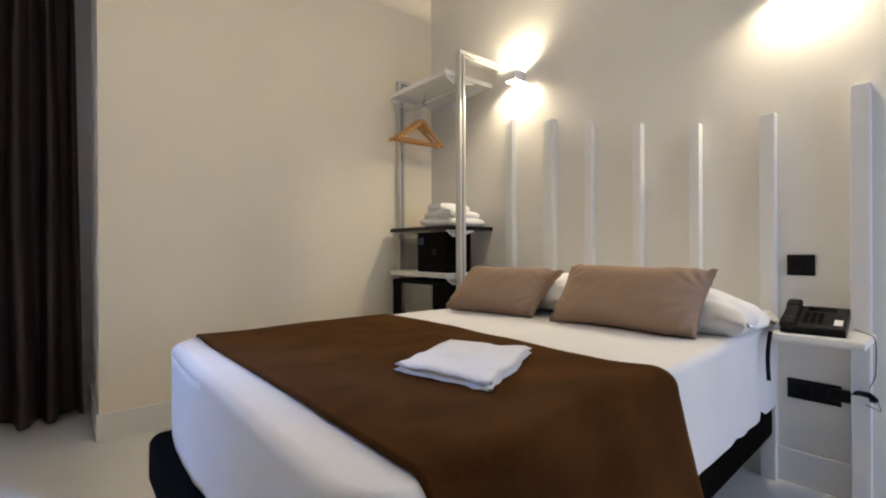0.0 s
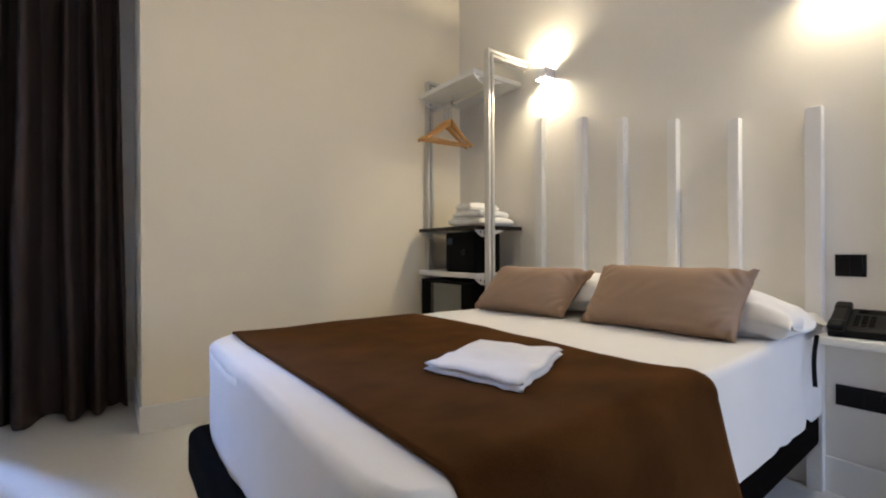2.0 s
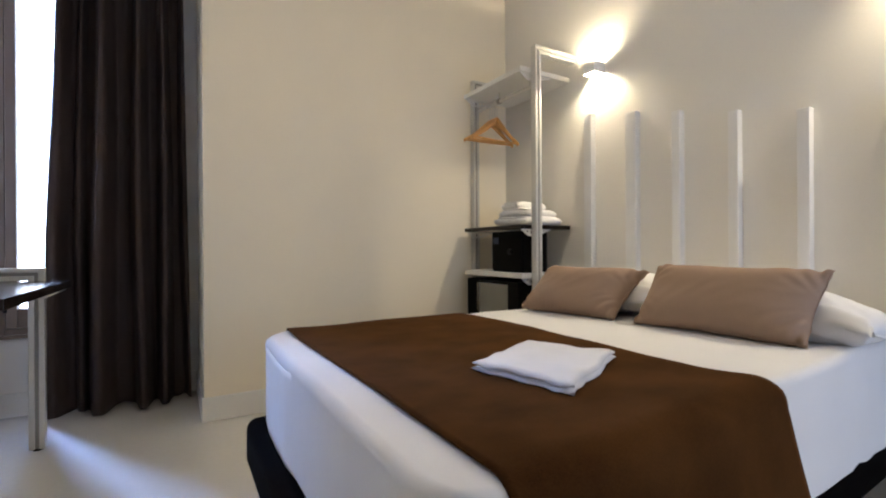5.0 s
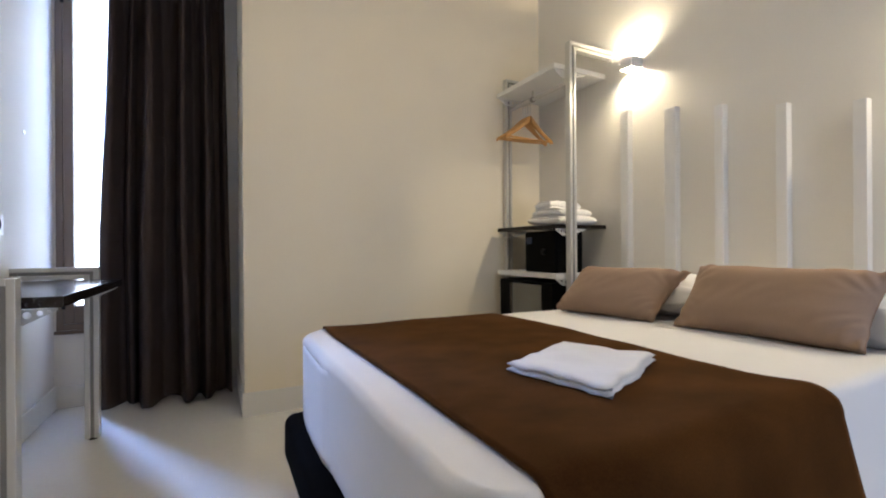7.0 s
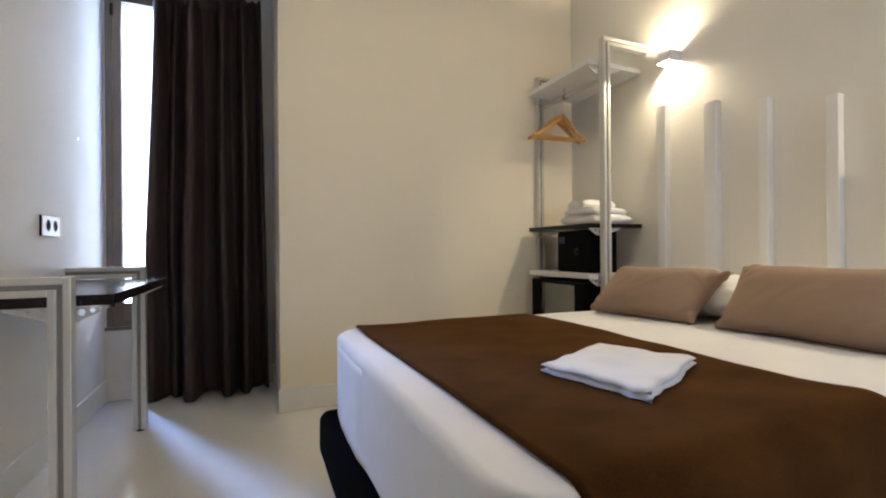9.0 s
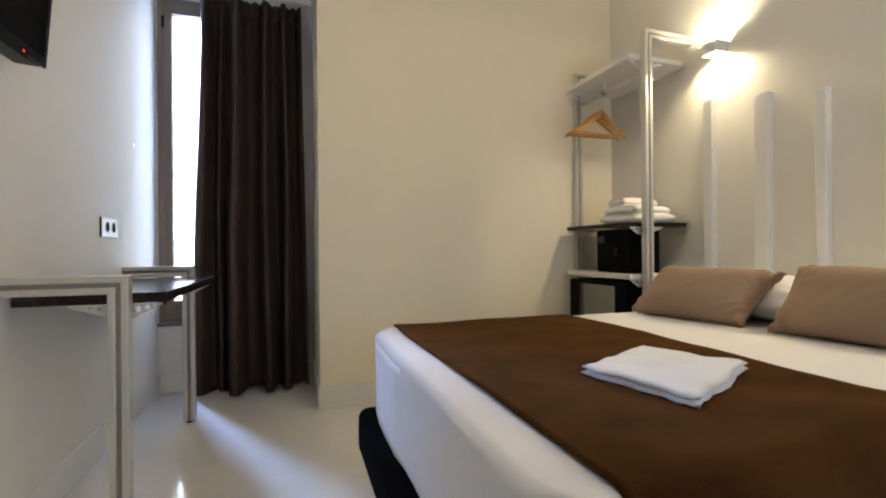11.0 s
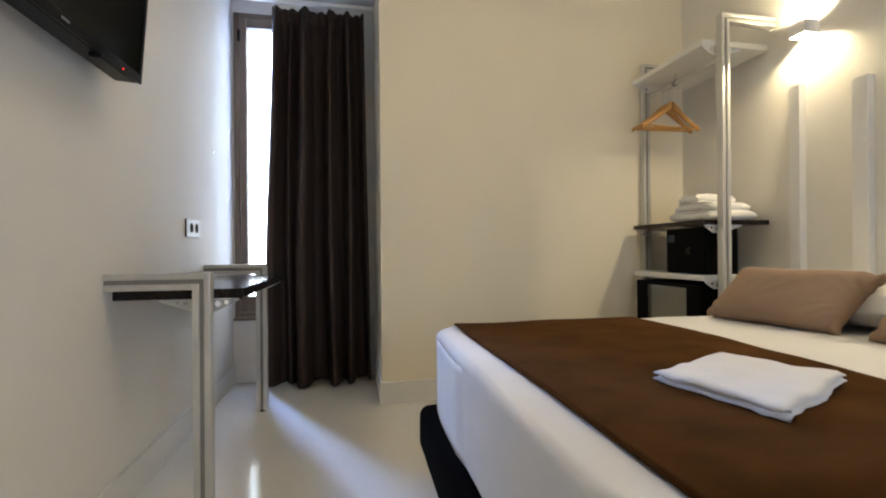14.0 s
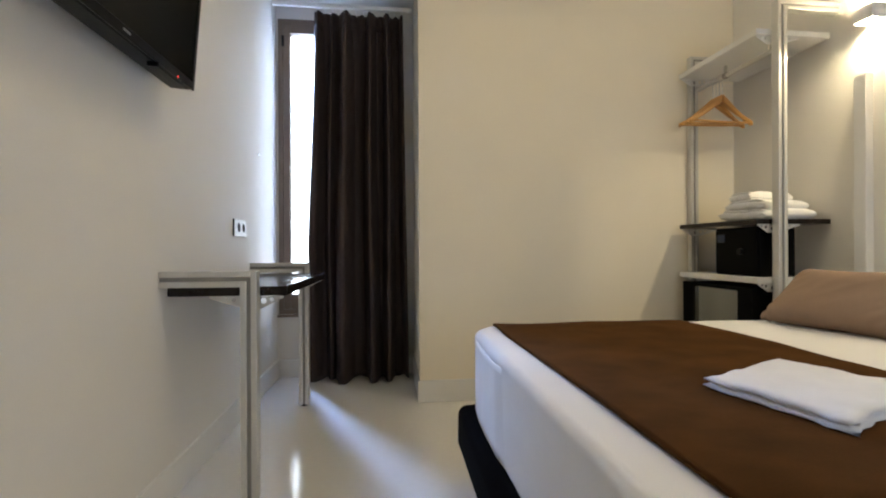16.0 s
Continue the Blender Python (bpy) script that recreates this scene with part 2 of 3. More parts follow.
skirting("baseboard", (XP - 0.012, YN - 0.012, 0), (XW, YN, BB))
skirting("baseboard", (XP - 0.012, YN + 0.0005, 0), (XP, YB, BB))
skirting("baseboard", (0, YS, 0), (0.012, YB, BB))
skirting("baseboard", (0.0125, YB - 0.012, 0), (XP - 0.0125, YB, BB))
skirting("baseboard", (XW - 0.012, YS, 0), (XW, YN - 0.0125, BB))
skirting("baseboard", (0.0125, YS, 0), (1.85, YS + 0.012, BB))
skirting("baseboard", (2.75, YS, 0), (XW - 0.0125, YS + 0.012, BB))


def window():
    w = thing("window_1", (0.326, YB + 0.05, WZ0), "tall bronze-brown framed window, overexposed by daylight", "window", kind="structure")
    y0, y1, fw = YB - 0.012, YB + 0.05, 0.034
    part("window_frame", boxes(((WX0, y0, WZ0), (WX0 + fw, y1, WZ1)), ((WX1 - fw, y0, WZ0), (WX1, y1, WZ1)), ((WX0 + fw, y0, WZ0), (WX1 - fw, y1, WZ0 + fw)), ((WX0 + fw, y0, WZ1 - fw), (WX1 - fw, y1, WZ1)), bevel=0.003), M_FRAME, w)
    xm, sw = (WX0 + WX1) / 2, 0.046
    for a, b in ((WX0 + fw + 0.002, xm - 0.002), (xm + 0.002, WX1 - fw - 0.002)):
        c, d = WZ0 + fw + 0.002, WZ1 - fw - 0.002
        s = part("sash", boxes(((a, y0 - 0.006, c), (a + sw, y1 - 0.01, d)), ((b - sw, y0 - 0.006, c), (b, y1 - 0.01, d)), ((a + sw, y0 - 0.006, c), (b - sw, y1 - 0.01, c + 0.10)), ((a + sw, y0 - 0.006, d - 0.062), (b - sw, y1 - 0.01, d)), bevel=0.004), M_FRAME, w)
        p = part("pane", boxes(((a + sw, y0 + 0.02, c + 0.10), (b - sw, y0 + 0.026, d - 0.062))), M_GLASS, s, "clear glass pane", smooth=False)
        p.visible_shadow = False
        for z in (c + 0.12, d - 0.12):
            part("hinge", tube([(a - 0.001, y0 - 0.010, z - 0.035), (a - 0.001, y0 - 0.010, z + 0.035)], 0.009), M_BLACK, s, "dark window hinge")
    part("sill", boxes(((WX0 - 0.008, YB - 0.02, WZ0 - 0.02), (WX1 + 0.008, YB - 0.013, WZ0)), bevel=0.002), M_FRAME, w)


window()
# Added plane that glows in place of whatever lies outside.
backdrop = structure("backdrop", boxes(((-3, 5.6, -2), (4, 5.7, 6))), M_OUTSIDE_GLOW, "plain glowing backdrop outside the white window", "backdrop")


# ---- headboard slats ----
def slat(y0, y1, top):
    bm = boxes(((XW - 0.04, y0, 0.0), (XW - 0.0005, y1, top)), bevel=0.002)
    single("headboard_slat", bm, M_PLANK, (XW - 0.02, (y0 + y1) / 2, 0.0), "upright white lacquered board fixed to the wall behind the bed", "headboard slat", "headboard slats")


for y1, w, top in ((1.822, 0.052, 1.633), (1.545, 0.062, 1.573), (1.288, 0.040, 1.515), (1.035, 0.040, 1.448), (0.787, 0.040, 1.392), (0.534, 0.048, 1.375), (0.276, 0.050, 1.415)):
    slat(y1 - w, y1, top)


# ---- wall lamps ----
def wall_lamp(yc, zc):
    x0, x1, y0, y1, z0, z1, t = XW - 0.086, XW - 0.0005, yc - 0.040, yc + 0.040, zc - 0.03, zc + 0.03, 0.003
    w = thing("wall_lamp", (XW, yc, zc), "lit white box wall lamp shining up and down", "wall lamp", "wall lamps by the bed")
    part("housing", boxes(((x0, y0, z0), (x0 + t, y1, z1)), ((x1 - t, y0, z0), (x1, y1, z1)), ((x0 + t, y0, z0), (x1 - t, y0 + t, z1)), ((x0 + t, y1 - t, z0), (x1 - t, y1, z1))), M_PLATE, w, "white metal box, open above and below", smooth=False)
    part("bulb_holder", boxes(((x1 - 0.022, yc - 0.012, zc - 0.012), (x1 - t, yc + 0.012, zc + 0.012)), bevel=0.003), M_PLATE, w)
    bulb_lamp("wall_lamp_light", (XW - 0.043, yc, zc), BULB_POWER, 0.022)


wall_lamp(1.742, 1.874)
wall_lamp(0.400, 1.874)


# Unseen fixture, made up to carry the warm fill light.
def ceiling_fill(x, y):
    c = thing("ceiling_fill", (x, y, HC), "unseen round ceiling disc, added as a warm fill light", "ceiling light")
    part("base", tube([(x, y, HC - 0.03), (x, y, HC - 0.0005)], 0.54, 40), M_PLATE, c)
    part("diffuser", tube([(x, y, HC - 0.068), (x, y, HC - 0.0305)], 0.52, 40), M_PLATE, c, "white disc under the added ceiling fill")


ceiling_fill(1.25, 1.15)


# ---- bed ----
BX0, BX1, BY0, BY1, BZ = 1.045, XW - 0.045, 0.463, 1.622, 0.592


def noisy(bm, amp, freq, axis=None):
    for v in bm.verts:
        d = noise.noise_vector(v.co * freq) * amp
        v.co += d if axis is None else Vector(a * b for a, b in zip(d, axis))


def soft_box(lo, hi, r, cuts, amp, freq):
    bm = boxes((lo, hi), bevel=r, seg=6)
    long = [e for e in bm.edges if e.calc_length() > 0.2]
    bmesh.ops.subdivide_edges(bm, edges=long, cuts=cuts, use_grid_fill=True)
    noisy(bm, amp, freq)
    return bm


def bed():
    b = thing("bed", (1.95, 1.04, 0), "made bed with white fitted sheet on a black upholstered base", "bed")
    def splay(bm):
        """Tapers the near side, wider towards the foot, to fit the camera's view."""
        for v in bm.verts:
            if v.co.y < 1.0:
                v.co.y -= 0.058 * max(0.0, (2.1 - v.co.x) / (2.1 - BX0)) - 0.018 * max(0.0, (v.co.x - 2.1) / 0.7)
        return bm

    def round_foot(bm, r):
        """Rounds the near upright corner at the foot and folds the sheet flat over the far one."""
        for v in bm.verts:
            for cy, sign in ((BY1 - r, 1), (BY0 + r, -1)):
                a, b = (BX0 + r - v.co.x) / r, sign * (v.co.y - cy) / r
                if a > 0 and b > 0:
                    a, b = min(a, 1.0), min(b, 1.0)
                    if sign > 0:
                        k = min(1.0, 1.0 / (a + 0.85 * b))
                        v.co.x, v.co.y = BX0 + r - r * a * k, cy + r * b * k
                    else:
                        v.co.x = BX0 + r - r * a * math.sqrt(1 - b * b / 2)
                        v.co.y = cy + sign * r * b * math.sqrt(1 - a * a / 2)
        return bm

    def low_hem(bm):
        """The sheet reaches further down over the base along the near side."""
        for v in bm.verts:
            if v.co.y < BY0 + 0.05:
                q = min(1.0, max(0.0, (0.48 - v.co.z) / 0.12)) * min(1.0, max(0.0, (v.co.x - 1.25) / 0.4))
                v.co.z -= 0.047 * q
        return bm

    def tucks(bm):
        """Upright creases where the sheet is pulled tight round the corner at the head."""
        for v in bm.verts:
            if v.co.y < BY0 + 0.03 and v.co.z < BZ - 0.02:
                q = min(1.0, max(0.0, (v.co.x - 2.15) / 0.45)) * min(1.0, (BZ - 0.02 - v.co.z) / 0.06) * min(1.0, max(0.0, (BX1 - 0.03 - v.co.x) / 0.10))
                v.co.y += q * (0.0022 * math.sin(v.co.x * 47 + 9 * v.co.z) + 0.005 * noise.noise(Vector((v.co.x * 19, 1, v.co.z * 6))) + 0.008 * abs(math.sin(v.co.x * 9.5 + 1.2)) ** 14)
        return bm

    def sheet_body():
        bm = soft_box((BX0, BY0, 0.316), (BX1, BY1, BZ), 0.022, 60, 0.0, 5)
        for d in (-0.0015, 0.0015):
            bmesh.ops.bisect_plane(bm, geom=bm.verts[:] + bm.edges[:] + bm.faces[:], plane_co=(0, BY1 - 0.12 + d, 0), plane_no=(0, 1, 0))
        round_foot(bm, 0.12)
        for v in bm.verts:
            v.co += noise.noise_vector(v.co * 5) * 0.0035 + noise.noise_vector(v.co * 17) * 0.0010
        return splay(low_hem(tucks(bm)))

    base = soft_box((BX0 - 0.045, BY0 + 0.006, 0.160), (BX1, BY1 + 0.004, 0.318), 0.035, 10, 0.002, 6)
    part("base", splay(base), M_BASE, b, "black fabric covered bed base")
    part("mattress", sheet_body(), M_SHEET, b, "mattress under a white fitted sheet", "all")
    def corner_fold(u, v):
        """The sheet's tucked corner, a flat flap lapping over the foot side."""
        path = ((BX0 + 0.0030, 1.090), (BX0 - 0.0052, 1.165), (BX0 - 0.0050, 1.300), (BX0 - 0.0035, 1.420), (BX0 + 0.003, 1.505))
        k = u * (len(path) - 1)
        i = min(int(k), len(path) - 2)
        x, y = (p + (q - p) * (k - i) for p, q in zip(path[i], path[i + 1]))
        z = 0.330 + (BZ - 0.026 - 0.330) * v
        p = Vector((x, y + (1 - u) * 0.030 * v, z))
        return p + noise.noise_vector(p * 5) * 0.0035 + noise.noise_vector(p * 17) * 0.0010

    fold = part("corner_fold", grid(33, 14, corner_fold), M_SHEET, b, "tucked corner fold of the sheet", "all")
    solidify(fold, 0.003)
    for x in (BX0 + 0.15, BX1 - 0.45):
        for y in (BY0 + 0.28, BY1 - 0.28):
            part("leg", tube([(x, y, 0.0), (x, y, 0.165)], 0.026, 16), M_BLACK, b)


bed()


def blanket():
    """A throw across the bed that hangs down both long sides."""
    x0, x1, top, r = 1.128, 1.852, BZ + 0.005, 0.055
    path = []
    for k in range(9):
        path.append((BY1 + 0.016, 0.36 + (top - r - 0.36) * k / 8))
    for k in range(1, 9):
        a = math.pi / 2 * k / 8
        path.append((BY1 + 0.016 - r + r * math.cos(a), top - r + r * math.sin(a)))
    for k in range(1, 40):
        path.append((BY1 + 0.016 - r + (BY0 - 0.012 + r - BY1 - 0.016 + r) * k / 40, top))
    for k in range(0, 9):
        a = math.pi / 2 * k / 8
        path.append((BY0 - 0.012 + r - r * math.sin(a), top - r + r * math.cos(a)))
    for k in range(1, 20):
        path.append((BY0 - 0.014 - 0.02 * (k / 19) ** 1.5, top - r - 0.40 * k / 19))

    def fn(u, v):
        k = v * (len(path) - 1)
        i = min(int(k), len(path) - 2)
        y, z = (a + (b - a) * (k - i) for a, b in zip(path[i], path[i + 1]))
        p = Vector((x0 + (x1 - x0) * u, y, z))
        hang = max(0.0, (top - 0.06 - z) / 0.4)
        if y < 1.0:
            p.y -= 0.058 * max(0.0, (2.1 - p.x) / (2.1 - BX0)) * min(1.0, (1.0 - y) / 0.5)
        p.y += (-1 if y < 1.0 else 0.3) * hang * 0.035 * (0.5 + 0.5 * math.sin(u * 11 + 1.3))
        t = (y - 1.04) / 0.55
        p.x += u * (-0.048 * min(1.0, max(0.0, (1.30 - y) / 0.60)) + 0.060 * min(1.0, max(0.0, (0.60 - y) / 0.14)) ** 1.6 - 0.02 * max(0.0, t) ** 2)
        p.x += 0.010 * noise.noise(Vector((0.3 + u * 0.2, v * 7, 4))) * (1 if u < 0.5 else 0.7) + hang * (0.15 * u - 0.01) * (1.0 if y < 1.0 else 0.2)
        d = noise.noise(Vector((p.x * 5, p.y * 5, 2))) * 0.0035 + noise.noise(Vector((p.x * 14, p.y * 9, 7))) * 0.0012
        p.z += d
        return p

    ob = single("throw_blanket", grid(60, len(path), fn), M_BLANKET, (1.5, 1.04, BZ), "brown fleece throw spread across the bed", "blanket", smooth="all")
    solidify(ob, 0.006, 1.0)


blanket()


def pillow_point(u, v, sign, length, width, thick, wrinkle, seed, pinch):
    """A place on a stuffed cover: u and v from -1 to 1, sign for its upper or lower side."""
    x = u * length / 2 * (1 - pinch * (1 - v * v))
    y = v * width / 2 * (1 - pinch * (1 - u * u))
    h = thick / 2 * max(0.0, (1 - u ** 4) * (1 - v ** 4)) ** 0.55
    p = Vector((x, y, sign * h))
    edge = (u * u * v * v) + 0.25
    p += noise.noise_vector(Vector((x * 9 + seed, y * 9, sign * 3))) * wrinkle * edge
    corner = max(0.0, abs(u) - 0.55) * max(0.0, abs(v) - 0.2)
    p.z += sign * 0.030 * corner * math.sin(22 * math.atan2(abs(v) * width, (1.15 - abs(u)) * length) + seed)
    p.z += wrinkle * 0.35 * noise.noise(Vector((x * 26 + seed, y * 11 + 2 * x, sign))) * edge
    q = noise.noise(Vector((x * 7 + seed, y * 16 - 9 * x, sign * 2.0)))
    p.z += sign * wrinkle * 0.30 * max(0.0, 0.35 - abs(q)) * (h > 0)
    return p


def pillow_mesh(length, width, thick, wrinkle, m, seed=0.0, n=52, pinch=0.06):
    bm = bmesh.new()
    sheets = []
    for sign in (1, -1):
        rows = []
        for i in range(n):
            row = []
            for j in range(n):
                if sign < 0 and (i in (0, n - 1) or j in (0, n - 1)):
                    row.append(sheets[0][i][j])
                    continue
                u, v = (max(-1, min(1, -math.cos(math.pi * q / (n - 1)) * 0.5 + q / (n - 1) - 0.5)) for q in (i, j))
                row.append(bm.verts.new(pillow_point(u, v, sign, length, width, thick, wrinkle, seed, pinch)))
            rows.append(row)
        sheets.append(rows)
        for i in range(n - 1):
            for j in range(n - 1):
                q = (rows[i][j], rows[i + 1][j], rows[i + 1][j + 1], rows[i][j + 1])
                bm.faces.new(q if sign > 0 else q[::-1])
    bm.transform(m)
    return bm


def seam(length, width, thick, wrinkle, m, seed, pinch=0.06, r=0.002):
    pts = []
    for a, b, fixed in (((-1, 1), None, -1), (None, (-1, 1), 1), ((1, -1), None, 1), (None, (1, -1), -1)):
        for k in range(24):
            q = k / 24
            u = a[0] + (a[1] - a[0]) * q if a else fixed
            v = b[0] + (b[1] - b[0]) * q if b else fixed
            pts.append(m @ pillow_point(u, v, 1, length, width, thick, wrinkle, seed, pinch))
    return tube(pts + pts[:1], r, 6, False)


def cushion(a, b, top_a, top_b, thick, seed):
    """A cushion whose lower edge runs from a to b and whose upper edge from top_a to top_b."""
    a, b, top_a, top_b = (Vector(p) for p in (a, b, top_a, top_b))
    lower, upper = (a + b) / 2, (top_a + top_b) / 2
    along, up = (b - a).normalized(), (upper - lower)
    up = (up - along * up.dot(along))
    w = up.length
    out = along.cross(up.normalized())
    m = Matrix((along, (upper - lower) / w, out)).transposed().to_4x4()
    m.translation = (lower + upper) / 2 + out * 0.0
    length = (b - a).length
    c = thing("cushion", tuple(lower), "taupe woven cushion leaning on the white pillows", "cushion", "cushions on the bed")
    part("cover", pillow_mesh(length * 1.03, w * 1.05, thick, 0.011, m, seed), M_CUSHION, c, "", "all")
    part("seam", seam(length * 1.03, w * 1.05, thick, 0.011, m, seed), M_CUSHION, c, "", "all")


cushion((2.153, 1.568, BZ + 0.012), (2.228, 1.150, BZ + 0.012), (2.285, 1.528, 0.762), (2.345, 1.075, 0.788), 0.155, 1.0)
cushion((2.238, 1.052, BZ + 0.012), (2.260, 0.550, BZ + 0.012), (2.355, 1.036, 0.802), (2.380, 0.524, 0.784), 0.16, 7.0)


def white_pillow(x, y, z, tilt, turn, roll, seed):
    m = pose(x, y, z, roll, tilt, turn)
    bm = pillow_mesh(0.50, 0.60, 0.165, 0.030, m, seed, pinch=0.05)
    for v in bm.verts:
        v.co.z = max(v.co.z, BZ + 0.003 + 0.01 * noise.noise(v.co * 9) ** 2)
    p = thing("pillow", (x, y, BZ), "plump white cotton pillow lying behind the cushions", "pillow", "pillows on the bed")
    part("case", bm, M_SHEET, p, "", "all")
    return p


def pillow_flap():
    """The loose open end of the near pillowcase, drooping over the mattress edge."""
    def fn(u, v):
        x = 2.41 + 0.36 * u
        drop = v * (0.052 + 0.014 * math.sin(u * 5 + 0.8)) * min(1.0, 0.25 + u * 2.5)
        y = 0.500 - 0.052 * v ** 0.7 - 0.006 * math.sin(u * 13 + 2) * v
        z = BZ + 0.050 + 0.030 * math.sin(math.pi * min(1.0, u * 1.15)) - drop + 0.006 * noise.noise(Vector((u * 6, v * 4, 8)))
        return Vector((x, y, z))
    return grid(36, 12, fn)


white_pillow(2.56, 1.325, BZ + 0.080, 3, 0, 0, 3.0)
near_pillow = white_pillow(2.56, 0.745, BZ + 0.066, 9, 3, 9, 11.0)
solidify(part("flap", pillow_flap(), M_SHEET, near_pillow, "loose open end of the pillowcase", "all"), 0.003)


def folded_towel(name, corners, z, layers, t, label, group=""):
    """A towel folded in layers, given by the four corners of its outline."""
    c = [Vector((x, y, 0)) for x, y in corners]
    mid = sum(c, Vector()) / 4
    towel = thing(name, (mid.x, mid.y, z), label, "towel", group)
    for k in range(layers):
        bm = bmesh.new()
        n, mrows = 26, 20
        shrink = 0.006 * k

        def place(u, v, side):
            u2, v2 = shrink + u * (1 - 2 * shrink), shrink + v * (1 - 2 * shrink)
            p = c[0] * (1 - u2) * (1 - v2) + c[1] * u2 * (1 - v2) + c[2] * u2 * v2 + c[3] * (1 - u2) * v2
            e = min(u, 1 - u, v, 1 - v)
            h = t / 2 * min(1.0, (max(0.0, e) / 0.03) ** 0.5)
            zc = z + t * (k + 0.5) * 0.80
            q = Vector((p.x, p.y, zc + side * h))
            q += noise.noise_vector(Vector((p.x * 14, p.y * 14, 5.0))) * 0.007 + noise.noise_vector(Vector((p.x * 9, p.y * 9, k * 5.0))) * 0.0018
            q += noise.noise_vector(Vector((p.x * 45, p.y * 45, 2.0))) * 0.0032 * (1 - min(1.0, e / 0.08))
            q.z += noise.noise(Vector((p.x * 30, p.y * 30, k))) * 0.0012
            q.z = max(q.z, z)
            return q

        top = [[bm.verts.new(place(i / (n - 1), j / (mrows - 1), 1)) for j in range(mrows)] for i in range(n)]
        low = [[top[i][j] if i in (0, n - 1) or j in (0, mrows - 1) else bm.verts.new(place(i / (n - 1), j / (mrows - 1), -1)) for j in range(mrows)] for i in range(n)]
        for i in range(n - 1):
            for j in range(mrows - 1):
                bm.faces.new((top[i][j], top[i + 1][j], top[i + 1][j + 1], top[i][j + 1]))
                f = (low[i][j], low[i][j + 1], low[i + 1][j + 1], low[i + 1][j])
                if len(set(f)) == 4 and not bm.faces.get(f):
                    bm.faces.new(f)
        part("fold", bm, M_TOWEL, towel, "", "all")
    return towel


folded_towel("folded_towel", ((1.356, 0.818), (1.608, 0.926), (1.704, 0.722), (1.414, 0.578)), BZ + 0.010, 2, 0.0145, "folded white terry towel lying on the brown throw")


# ---- aluminium profile frames, brackets ----
def profile_frame(owner, name, wall_x, px0, px1, y0, y1, z0, top):
    """An angled frame of slotted aluminium bar: an upright from z0 to top, and an arm from it to the wall. The slot runs along its -y side."""
    w = px1 - px0
    k, d = 0.37 * w, 0.007
    inner = px0 if wall_x < px0 else px1
    a, b = sorted((wall_x, inner))
    outer_rail = (px1 - k, px1) if wall_x < px0 else (px0, px0 + k)
    inner_rail = (px0, px0 + k) if wall_x < px0 else (px1 - k, px1)
    c, e = sorted((wall_x, outer_rail[0] if wall_x < px0 else outer_rail[1]))
    f = part(name, boxes(
        ((outer_rail[0], y0, z0), (outer_rail[1], y1, top)),
        ((inner_rail[0], y0, z0), (inner_rail[1], y1, top - w + k)),
        ((c, y0, top - k), (e, y1, top)),
        ((a, y0, top - w), (b, y1, top - w + k)), bevel=0.0025), M_ALU, owner)
    part("slot", boxes(
        ((px0 + k, y0 + d, z0 + 0.002), (px1 - k, y1 - 0.003, top - k - 0.0002)),
        ((min(a, px0 + k), y0 + d + 0.0002, top - w + k), (max(b, px1 - k), y1 - 0.0032, top - k - 0.0001))), M_GROOVE, f, "grey recessed profile slot", smooth=False)
    return f


def bracket(name, parent, x0, x1, xc, y, z, drop, holes, mat=None):
    """A perforated steel bracket under a shelf, in the plane y."""
    outline = [(x0, 0), (x1, 0), (x1, -0.006), (xc + 0.028, -drop), (xc - 0.028, -drop), (x0, -0.006)]
    bm = plate(outline, [(x, -d, r) for x, d, r in holes], 0.004)
    bm.transform(pose(0, y, z, 90, 0, 0))
    return part(name, bm, mat or M_SHELF, parent, "perforated grey steel bracket" if mat else "perforated white steel bracket", smooth=False)


